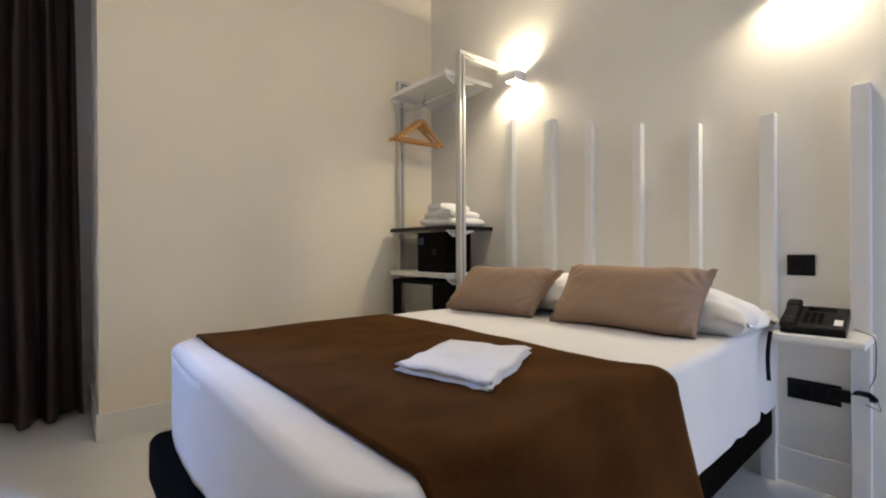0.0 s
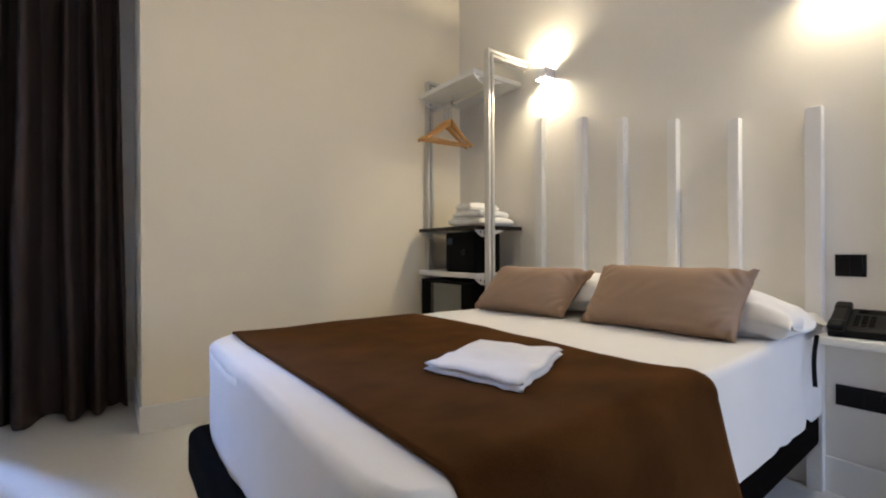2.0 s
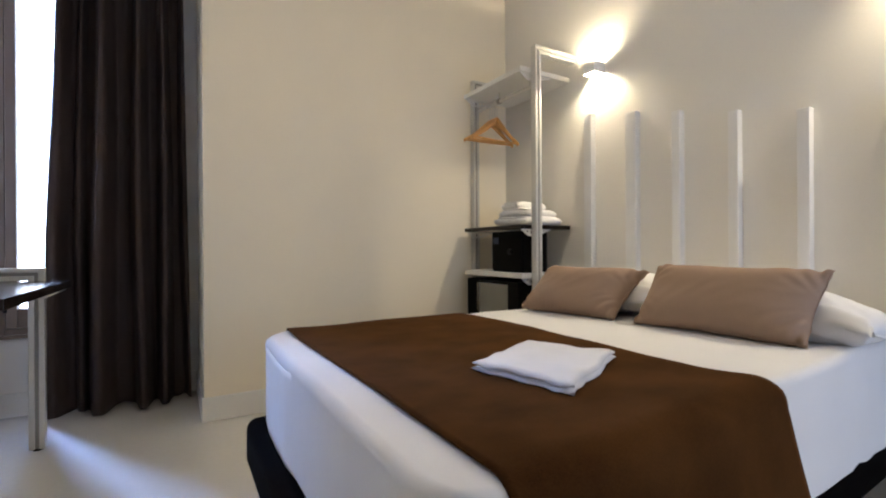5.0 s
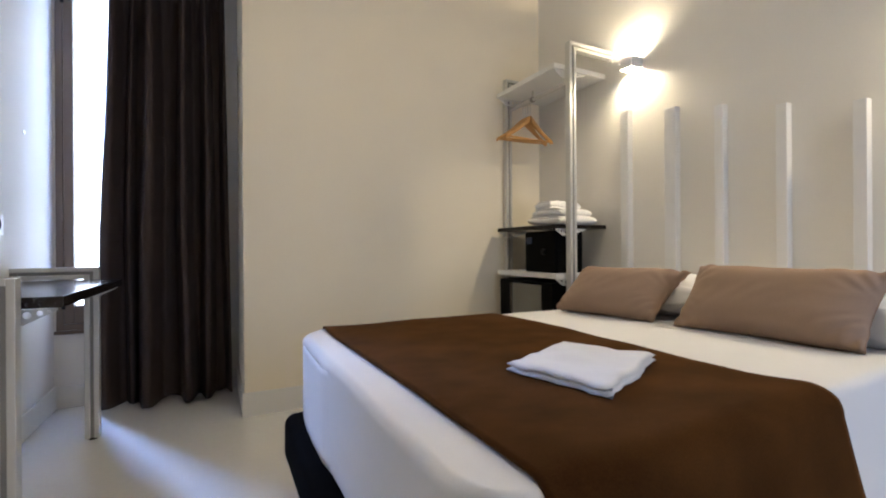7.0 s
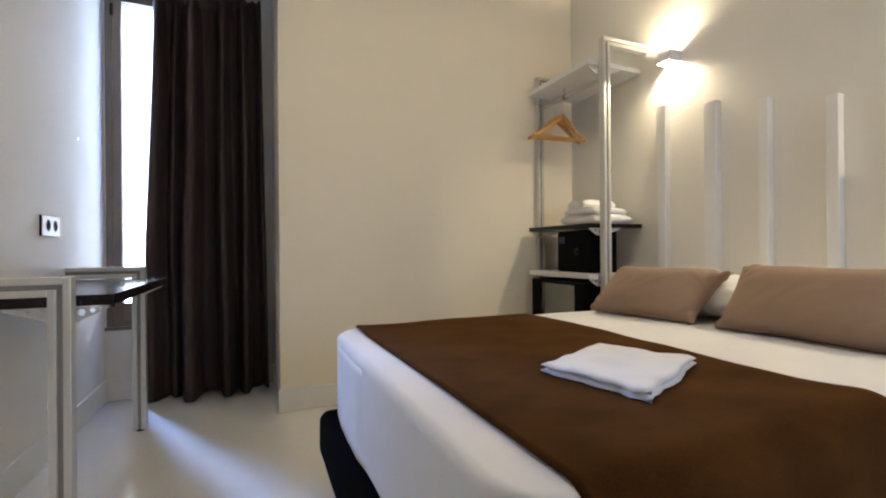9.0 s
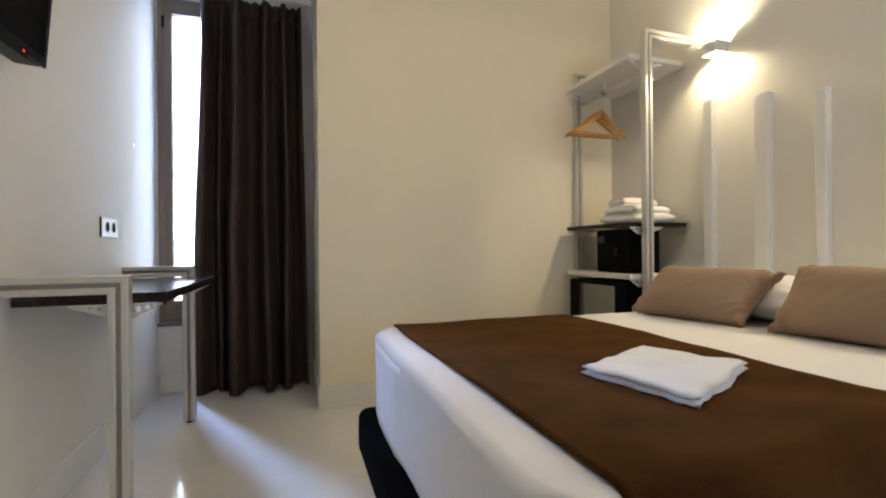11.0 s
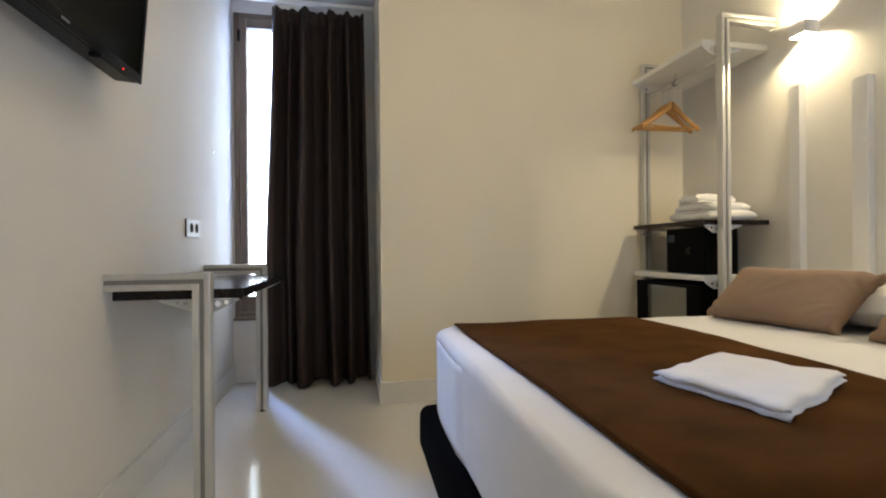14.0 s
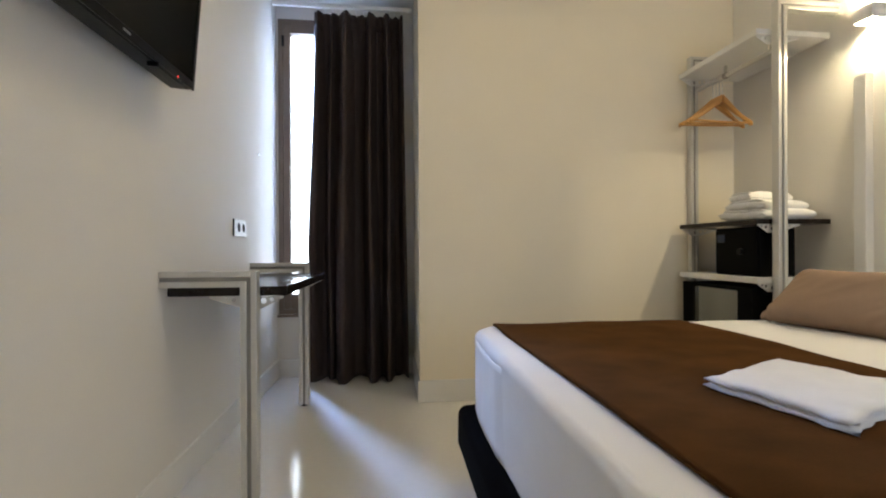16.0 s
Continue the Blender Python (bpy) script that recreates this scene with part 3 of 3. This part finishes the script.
def clothes_rack():
    r = thing("clothes_rack", (2.68, 2.25, 0), "open wardrobe rack of aluminium profiles and shelves", "clothes rack")
    px0, px1, top = 2.551, 2.597, 2.020
    for y0, y1 in ((1.912, 1.952), (2.538, 2.578)):
        shift = 0.012 if y0 > 2.3 else 0.0
        profile_frame(r, "upright_frame", XW - 0.0005, px0 + shift, px1 + shift, y0, y1, 0.0, top)
    sx0, sx1, sy0, sy1 = 2.482, XW - 0.006, 1.960, 2.533
    for name, z0, z1, mat, lab in (("top_shelf", 1.874, 1.902, M_SHELF, "white melamine shelf"), ("middle_shelf", 0.981, 1.005, M_WENGE, "dark wenge shelf"), ("lower_shelf", 0.699, 0.727, M_SHELF, "white melamine shelf")):
        part(name, boxes(((sx0, sy0, z0), (sx1, sy1, z1)), bevel=0.0015), mat, r, lab)
        for y in (sy0 + 0.012, sy1 - 0.012):
            bracket("shelf_bracket", r, sx0 + 0.012, sx0 + 0.235, px0 + 0.022, y, z0 - 0.0005, 0.040, [(sx0 + 0.034, 0.0085, 0.0045), (sx0 + 0.055, 0.013, 0.0075), (px0 + 0.022, 0.020, 0.011), (px0 + 0.056, 0.016, 0.0095), (px0 + 0.085, 0.012, 0.0075), (px0 + 0.112, 0.009, 0.005)])
    rail_x, rail_z = 2.608, 1.818
    part("hanging_rail", tube([(rail_x, sy0 + 0.005, rail_z), (rail_x, 2.537, rail_z)], 0.0125, 16), M_ALU, r, "aluminium hanging rail")
    part("rail_cap", tube([(rail_x, 2.300, rail_z), (rail_x, 2.322, rail_z)], 0.017, 16), M_GROOVE, r, "dark rail connector")
    for y in (sy0 + 0.06, 2.311):
        part("rail_hook", boxes(((rail_x - 0.005, y - 0.005, rail_z + 0.008), (rail_x + 0.005, y + 0.005, 1.874)), bevel=0.001), M_ALU, r, "dark rail holder")


clothes_rack()


def hanger(y, turn, x=2.608, z=1.818):
    c = Vector((x, y, z))
    m = Matrix.Translation(c) @ pose(0, 0, 0, 0, 0, turn)
    h = thing("clothes_hanger", (x, y, z), "varnished wooden clothes hanger on a steel hook", "clothes hanger", "hangers on the rail")
    hook = [m @ Vector((0.017 * math.sin(a), 0, 0.002 + 0.017 * math.cos(a) - 0.001)) for a in (radians(d) for d in range(-100, 181, 20))]
    hook += [m @ Vector((0, 0, q)) for q in (-0.03, -0.06, -0.122)]
    part("hook", tube(hook, 0.002, 8), M_CHROME, h, "steel hook")
    def arm(sign):
        """A flat shoulder arm, deeper at the neck and rounded over its top edge."""
        bm, rings = bmesh.new(), []
        for k in range(16):
            q = k / 15
            x, zc = sign * (0.006 + 0.186 * q), -0.118 - 0.128 * q ** 1.12 - 0.012 * math.sin(q * 3.1)
            hw, hz = 0.0085 - 0.002 * q, 0.0185 - 0.007 * q + 0.005 * (1 - q) ** 4
            y = 0.012 * q * q
            rings.append([bm.verts.new(m @ Vector((x, y + hw * math.cos(t) * (abs(math.cos(t)) ** -0.3 if abs(math.cos(t)) > 0.01 else 1), zc + hz * math.sin(t)))) for t in (2 * math.pi * i / 12 for i in range(12))])
        for r0, r1 in zip(rings, rings[1:]):
            for i in range(12):
                bm.faces.new((r0[i], r0[(i + 1) % 12], r1[(i + 1) % 12], r1[i]))
        bm.faces.new(rings[0])
        bm.faces.new(rings[-1])
        return bm

    for sign in (-1, 1):
        part("shoulder", arm(sign), M_WOOD, h)
    part("trouser_bar", tube([m @ Vector((-0.172, 0.010, -0.242)), m @ Vector((0, 0.004, -0.246)), m @ Vector((0.172, 0.010, -0.242))], 0.0062, 10), M_WOOD, h)


for y, turn in ((2.338, 4), (2.362, -7), (2.388, 6), (2.412, -4)):
    hanger(y, turn)


# ---- on and under the rack ----
def bath_towel(y0, y1, xa, xb, z, h, turns, seed):
    """A towel folded in thirds and then over, its layered end showing beside a rounded fold."""
    t = thing("bath_towel", ((xa + xb) / 2, (y0 + y1) / 2, z), "folded white bath towel stacked on the dark shelf", "towel", "towels on the rack")

    def layer(k):
        lh = h / turns
        lo = z + lh * k
        back = 0.012 * math.sin(seed + 2.1 * k)

        def fn(u, v):
            a = 2 * math.pi * v
            cx, sx = math.cos(a), math.sin(a)
            x = (xa + xb) / 2 + (xb - xa - 0.02) / 2 * (abs(cx) ** 0.3) * (1 if cx > 0 else -1) + back * (cx < 0)
            y = y0 + (y1 - y0) * u + 0.010 * math.sin(seed * 3 + k) * (u > 0.5)
            e = min(u, 1 - u)
            full = min(1.0, 0.35 + 0.65 * (e / 0.11) ** 0.5)
            zz = lo + lh / 2 + (lh * 0.56) * (abs(sx) ** 0.55) * (1 if sx > 0 else -1) * full
            if cx < -0.2:
                x += 0.014 * abs(math.sin(3 * math.pi * (zz - lo) / lh + 0.4)) ** 3
            p = Vector((x, y, zz)) + noise.noise_vector(Vector((x * 11 + seed, y * 11, k * 3))) * 0.011 + noise.noise_vector(Vector((x * 34, y * 34 + seed, zz * 30))) * 0.0022
            p.z -= 0.010 * max(0.0, 0.35 - u) * (1 + math.sin(seed))
            p.z = max(p.z, z)
            return p
        bm = grid(30, 40, fn)
        bmesh.ops.remove_doubles(bm, verts=bm.verts, dist=0.0005)
        bmesh.ops.holes_fill(bm, edges=[e for e in bm.edges if e.is_boundary])
        return bm

    for k in range(turns):
        part("fold", layer(k), M_TOWEL, t, "", "all")


for y0, y1, xa, xb, z, h, turns, seed in ((2.000, 2.300, 2.540, 2.84, 1.0055, 0.056, 1, 0.0), (2.025, 2.270, 2.550, 2.83, 1.0555, 0.052, 1, 3.0), (2.110, 2.262, 2.560, 2.82, 1.1020, 0.054, 1, 6.0)):
    bath_towel(y0, y1, xa, xb, z, h, turns, seed)


def safe():
    s = thing("safe", (2.67, 2.14, 0.7275), "black steel hotel safe standing on the white shelf", "safe")
    part("body", boxes(((2.530, 2.000, 0.7275), (2.72, 2.290, 0.972)), bevel=0.004), M_SAFE, s)
    d = part("door", boxes(((2.520, 2.008, 0.738), (2.5305, 2.282, 0.964)), bevel=0.002), M_SAFE, s, "black safe door")
    part("keypad", boxes(((2.516, 2.215, 0.897), (2.5215, 2.265, 0.937)), bevel=0.001), M_BLUE, d, "small dark blue keypad display")
    part("knob", tube([(2.503, 2.10, 0.85), (2.5215, 2.10, 0.85)], 0.016, 18), M_BLACK, d)


safe()


def fridge():
    f = thing("minibar_fridge", (2.68, 2.2, 0), "black minibar fridge with a glass door below the shelf", "fridge")
    x0, x1, y0, y1, z0, z1, t = 2.515, 2.85, 1.99, 2.50, 0.015, 0.674, 0.022
    part("body", boxes(((x0, y0, z0), (x1, y0 + t, z1)), ((x0, y1 - t, z0), (x1, y1, z1)), ((x1 - t, y0 + t, z0), (x1, y1 - t, z1)), ((x0, y0 + t, z0), (x1 - t, y1 - t, z0 + t)), ((x0, y0 + t, z1 - t), (x1 - t, y1 - t, z1))), M_SAFE, f, smooth=False)
    part("liner", boxes(((x1 - t - 0.012, y0 + t, z0 + t), (x1 - t - 0.002, y1 - t, z1 - t)), ((x0 + 0.02, y1 - t - 0.008, z0 + t), (x1 - 0.04, y1 - t - 0.001, z1 - t))), M_LINER, f, "white fridge interior", smooth=False)
    for z in (0.25, 0.45):
        part("wire_shelf", boxes(*[((x0 + 0.03, y0 + 0.03 + k * 0.045, z), (x1 - 0.04, y0 + 0.034 + k * 0.045, z + 0.004)) for k in range(10)], ((x0 + 0.03, y0 + 0.03, z - 0.004), (x0 + 0.036, y1 - 0.03, z))), M_CHROME, f, "", smooth=False)
    dx0, dx1 = x0 - 0.035, x0 - 0.002
    ga, gb, gc, gd = 2.082, 2.405, 0.07, 0.655
    d = part("door", boxes(((dx0, y0, z0), (dx1, ga, z1)), ((dx0, gb, z0), (dx1, y1, z1)), ((dx0, ga, z0), (dx1, gb, gc)), ((dx0, ga, gd), (dx1, gb, z1))), M_SAFE, f, "black framed glass door", smooth=False)
    part("pane", boxes(((dx0 + 0.004, ga, gc), (dx0 + 0.009, gb, gd))), M_FGLASS, d, smooth=False).visible_shadow = False
    for y in (y0 + 0.05, y1 - 0.05):
        for x in (x0 + 0.04, x1 - 0.04):
            part("foot", tube([(x, y, 0), (x, y, 0.016)], 0.014, 12), M_BLACK, f)


fridge()


# ---- desk under the TV ----
def desk():
    d = thing("wall_desk", (0.2, 2.13, 0), "narrow wall desk with dark wenge top and aluminium legs", "desk")
    top, w = 0.797, 0.055
    lx0, lx1 = 0.314 - w, 0.314
    for y0, y1 in ((1.620, 1.662), (2.592, 2.634)):
        f = profile_frame(d, "leg_frame", 0.0005, lx0, lx1, y0, y1, 0.008, top)
        part("foot", tube([((lx0 + lx1) / 2, (y0 + y1) / 2, 0), ((lx0 + lx1) / 2, (y0 + y1) / 2, 0.009)], 0.017, 14), M_BLACK, f)
        part("screw", tube([(0.026, y0 - 0.0025, top - w / 2), (0.026, y0 + 0.002, top - w / 2)], 0.0042, 10), M_GROOVE, f)
    part("desktop", boxes(((0.006, 1.668, 0.708), (0.405, 2.586, 0.7405)), bevel=0.0015), M_WENGE, d, "dark wenge desktop with a satin sheen")
    for y in (1.678, 2.570):
        bracket("desk_bracket", d, 0.14, 0.39, 0.287, y, 0.7055, 0.044, [(0.287, 0.022, 0.012), (0.322, 0.0165, 0.0105), (0.350, 0.012, 0.0075), (0.371, 0.008, 0.0045), (0.252, 0.0165, 0.0105), (0.222, 0.012, 0.0075), (0.197, 0.0085, 0.005)], M_ALU)


desk()


# ---- television ----
def television():
    yb, zb, L, H = 1.600, 1.395, 0.77, 0.445
    m = Matrix.Translation((0.125, yb, zb)) @ pose(0, 0, 0, 0, 4.5, 0)
    t = thing("television", (0.125, yb - L / 2, zb), "black flat television tilted down on the wall", "television")
    def local(*items, bevel=0.0):
        bm = boxes(*items, bevel=bevel)
        bm.transform(m)
        return bm
    c = part("case", local(((-0.078, -L, 0.0), (-0.006, 0, H)), bevel=0.010), M_TVBACK, t, "glossy black case")
    part("bezel", local(((-0.008, -L, 0), (0.0, 0, 0.026)), ((-0.008, -L, H - 0.018), (0.0, 0, H)), ((-0.008, -L, 0.026), (0.0, -L + 0.018, H - 0.018)), ((-0.008, -0.018, 0.026), (0.0, 0, H - 0.018)), bevel=0.002), M_TVBACK, t)
    part("screen", local(((-0.007, -L + 0.018, 0.026), (-0.003, -0.018, H - 0.018))), M_SCREEN, t, "dark switched-off screen", smooth=False)
    part("receiver_bar", local(((-0.030, -0.235, -0.012), (0.001, -0.095, 0.001)), bevel=0.003), M_TVBACK, t)
    part("standby_light", local(((0.0005, -0.121, 0.002), (0.002, -0.116, 0.006))), M_LED, t, "red standby light", smooth=False)
    part("logo", local(((0.0, -0.40, 0.010), (0.0008, -0.37, 0.016))), M_GREY, t, "small grey logo bar", smooth=False)
    part("wall_mount", boxes(((0.0005, 1.16, 1.50), (0.02, 1.34, 1.72)), ((0.02, 1.22, 1.56), (0.092, 1.28, 1.64)), bevel=0.003), M_BLACK, t)


television()


# ---- sockets and switches ----
def wall_socket():
    s = thing("wall_socket", (0, 2.46, 0.985), "white double wall socket with dark round wells", "socket")
    y0, y1, z0, z1 = 2.335, 2.514, 0.938, 1.022
    part("back_box", boxes(((0.0005, y0 - 0.003, z0 - 0.001), (0.0065, y1 + 0.002, z1 + 0.001)), bevel=0.001), M_BLACK, s, "black mounting frame")
    part("plate", boxes(((0.006, y0, z0), (0.010, y1, z1)), bevel=0.0015), M_PLATE, s)
    for y in (2.391, 2.464):
        w = part("well", tube([(0.0095, y, 0.982), (0.0108, y, 0.982)], 0.0245, 20), M_SAFE, s, "dark round socket well")
        part("rim", tube([(0.0105, y + 0.025 * math.cos(a), 0.982 + 0.025 * math.sin(a)) for a in (2 * math.pi * k / 20 for k in range(21))], 0.0015, 6, False), M_PLATE, w)


wall_socket()
single("screw_cap", tube([(0.0003, 2.766, 1.428), (0.006, 2.766, 1.428)], 0.007, 14), M_CHROME, (0, 2.766, 1.428), "small shiny screw cap on the painted wall", "screw cap")


def black_plate(name, y0, y1, z0, z1, gangs, label, category):
    s = thing(name, (XW, (y0 + y1) / 2, (z0 + z1) / 2), label, category)
    part("plate", boxes(((XW - 0.009, y0, z0), (XW - 0.0005, y1, z1)), bevel=0.0015), M_BLACK, s)
    n = gangs
    w = (y1 - y0 - 0.016) / n
    for k in range(n):
        a = y0 + 0.008 + k * w
        part("rocker", boxes(((XW - 0.0125, a + 0.001, z0 + 0.009), (XW - 0.008, a + w - 0.001, z1 - 0.009)), bevel=0.001), M_BLACK, s)
    return s


black_plate("light_switch", 0.375, 0.457, 0.768, 0.844, 2, "square black light switch above the bedside shelf", "light switch")
black_plate("power_outlet", 0.305, 0.457, 0.315, 0.387, 2, "black double power outlet under the bedside shelf", "power outlet")


# ---- bedside shelf and what is on it ----
def bedside_shelf():
    s = thing("bedside_shelf", (2.72, 0.35, 0.575), "white floating bedside shelf on the wall boards", "shelf")
    part("board", boxes(((2.615, 0.212, 0.562), (XW - 0.0405, 0.455, 0.587)), bevel=0.006), M_SHELF, s)
    part("cleat", boxes(((XW - 0.058, 0.24, 0.535), (XW - 0.0405, 0.45, 0.5615)), bevel=0.002), M_SHELF, s)


bedside_shelf()


def telephone():
    t = thing("telephone", (2.72, 0.355, 0.587), "black corded desk telephone with keypad", "telephone")
    m = Matrix.Translation((2.730, 0.350, 0.608)) @ pose(0, 0, 0, 0, -22, 3) @ Matrix.Scale(0.88, 4)
    def local(bm):
        bm.transform(m)
        return bm
    body = bmesh.new()
    got = box(body, (-0.085, -0.095, 0.0), (0.085, 0.095, 0.040), 0.006)
    body.transform(m)
    for v in body.verts:
        v.co.z = max(v.co.z, 0.5875) if v.co.z > 0.60 or v.co.x < 2.70 else 0.5875
    b = part("body", body, M_BLACK, t)
    for i in range(4):
        for j in range(3):
            part("key", local(boxes(((-0.05 + i * 0.021, -0.028 + j * 0.021, 0.0395), (-0.035 + i * 0.021, -0.012 + j * 0.021, 0.0425)), bevel=0.001)), M_SAFE, b)
    part("number_card", local(boxes(((-0.055, -0.084, 0.0395), (-0.015, -0.060, 0.041)))), M_PAPER, b, "white paper card", smooth=False)
    part("display", local(boxes(((0.045, -0.06, 0.0395), (0.07, 0.025, 0.0415)), bevel=0.0005)), M_SCREEN, b)
    h = bmesh.new()
    box(h, (-0.095, 0.046, 0.040), (0.095, 0.092, 0.058), 0.008, 3)
    box(h, (-0.098, 0.044, 0.034), (-0.045, 0.094, 0.062), 0.010, 3)
    box(h, (0.045, 0.044, 0.034), (0.098, 0.094, 0.062), 0.010, 3)
    part("handset", local(h), M_BLACK, t, "black handset resting on its cradle")
    cord = [(2.80, 0.262, 0.600), (2.79, 0.235, 0.592), (2.76, 0.215, 0.591), (2.735, 0.205, 0.58), (2.735, 0.203, 0.55), (2.75, 0.205, 0.50), (2.78, 0.21, 0.46), (2.81, 0.22, 0.43), (2.84, 0.23, 0.405)]
    part("cord", tube(smooth_line(cord), 0.0013, 8), M_BLACK, t, "thin black cord")


def smooth_line(pts, n=6):
    """A rounded line through the points."""
    p = [Vector(q) for q in pts]
    out = []
    for i in range(len(p) - 1):
        a, b, c, d = p[max(i - 1, 0)], p[i], p[i + 1], p[min(i + 2, len(p) - 1)]
        for k in range(n):
            t = k / n
            out.append(0.5 * (2 * b + (c - a) * t + (2 * a - 5 * b + 4 * c - d) * t * t + (3 * b - a - 3 * c + d) * t ** 3))
    return out + [p[-1]]


telephone()


def adapter():
    a = thing("power_adapter", (2.85, 0.27, 0.37), "black plug and bundled cable in the outlet", "power adapter")
    part("plug", boxes(((2.838, 0.268, 0.340), (2.863, 0.335, 0.380)), bevel=0.005), M_BLACK, a)
    line = [(2.845, 0.28, 0.372), (2.84, 0.26, 0.382), (2.815, 0.24, 0.388), (2.80, 0.225, 0.390), (2.795, 0.215, 0.383), (2.805, 0.213, 0.375), (2.82, 0.222, 0.372)]
    part("cable_bundle", tube(smooth_line(line), 0.009, 8), M_BLACK, a, "bundled black cable")
    part("loop", tube(smooth_line([(2.80, 0.22, 0.372), (2.79, 0.205, 0.372), (2.80, 0.20, 0.347), (2.82, 0.215, 0.345), (2.83, 0.24, 0.352)]), 0.002, 8), M_GREY, a)


adapter()


def strap():
    def fn(u, v):
        z = 0.592 - 0.165 * v
        return Vector((2.607 + 0.004 * math.sin(v * 5), 0.444 + 0.012 * (u - 0.5) + 0.005 * math.sin(v * 4) + 0.008 * v, z))
    ob = single("hanging_strap", grid(4, 16, fn), M_BLACK, (2.607, 0.455, 0.60), "black strap hanging over the bedside shelf edge", "strap", smooth="all")
    solidify(ob, 0.004)


strap()


# ---- curtain ----
def curtain():
    c = thing("curtain", (0.56, 3.0, 0.02), "dark brown pleated curtain drawn half across the window", "curtain")
    yc, top, n, m = 3.02, 2.415, 320, 70
    folds = ((0.04, 0.060, 0.62, 0.0), (0.20, 0.030, 0.35, 0.4), (0.355, 0.062, 1.0, -0.2), (0.635, 0.048, 0.95, 0.3), (0.815, 0.040, 0.85, -0.3), (0.985, 0.030, 0.45, 0.2))

    def fn(u, v):
        z = top - (top - 0.012) * v
        x0, x1 = 0.282 - 0.045 * min(1.0, v * 1.6), 0.852 + 0.034 * v
        f = 0.30 + 0.70 * min(1.0, max(0.0, v - 0.02) / 0.09) ** 0.8
        ph = u * 2 * math.pi
        ridge = 0.0
        for k, (uc, w, high, lean) in enumerate(folds):
            c = uc + 0.010 * math.sin(v * 5 + 3 * k) + lean * 0.02 * (v - 0.5)
            wide = w * (0.72 + 0.36 * min(1.0, v * 1.8))
            ridge = max(ridge, high * math.exp(-(abs(u - c) / wide) ** 3.2))
        small = 0.0025 * math.sin(ph * 7.3 + 1.0 - 0.8 * v)
        pleat = 0.011 * math.sin(ph * 13 + math.sin(ph * 3)) * max(0.0, 1 - v / 0.11)
        x = x0 + (x1 - x0) * u
        y = yc + f * (0.100 - 0.205 * ridge + small) + pleat + 0.010 * noise.noise(Vector((u * 5, v * 4, 1)))
        z += 0.006 * math.sin(ph * 6.5) * (v > 0.98) + 0.003 * math.sin(ph * 13 + 1) * (v < 0.01)
        return Vector((x, y, z))
    ob = part("drape", grid(n, m, fn), M_CURTAIN, c, "dark brown woven drape in deep folds", "all")
    solidify(ob, 0.003)
    tape = grid(n, 6, lambda u, v: fn(u, 0.004 + v * 0.034) + Vector((0, -0.0045, 0)))
    solidify(part("heading_tape", tape, M_CURTAIN, c, "stitched pleating tape", "all"), 0.002)
    for k in range(12):
        x = 0.30 + 0.55 * k / 11
        part("curtain_hook", tube([(x, yc + 0.052, top - 0.03), (x, yc + 0.030, top + 0.012), (x, yc + 0.004, top + 0.028)], 0.003, 8), M_PLATE, c, "white plastic hook")
    single("curtain_rail", boxes(((0.02, yc - 0.012, top + 0.025), (XP - 0.015, yc + 0.012, top + 0.048)), bevel=0.003), M_PLATE, (0.47, yc, top + 0.025), "white curtain rail under the niche ceiling", "curtain rail")


curtain()
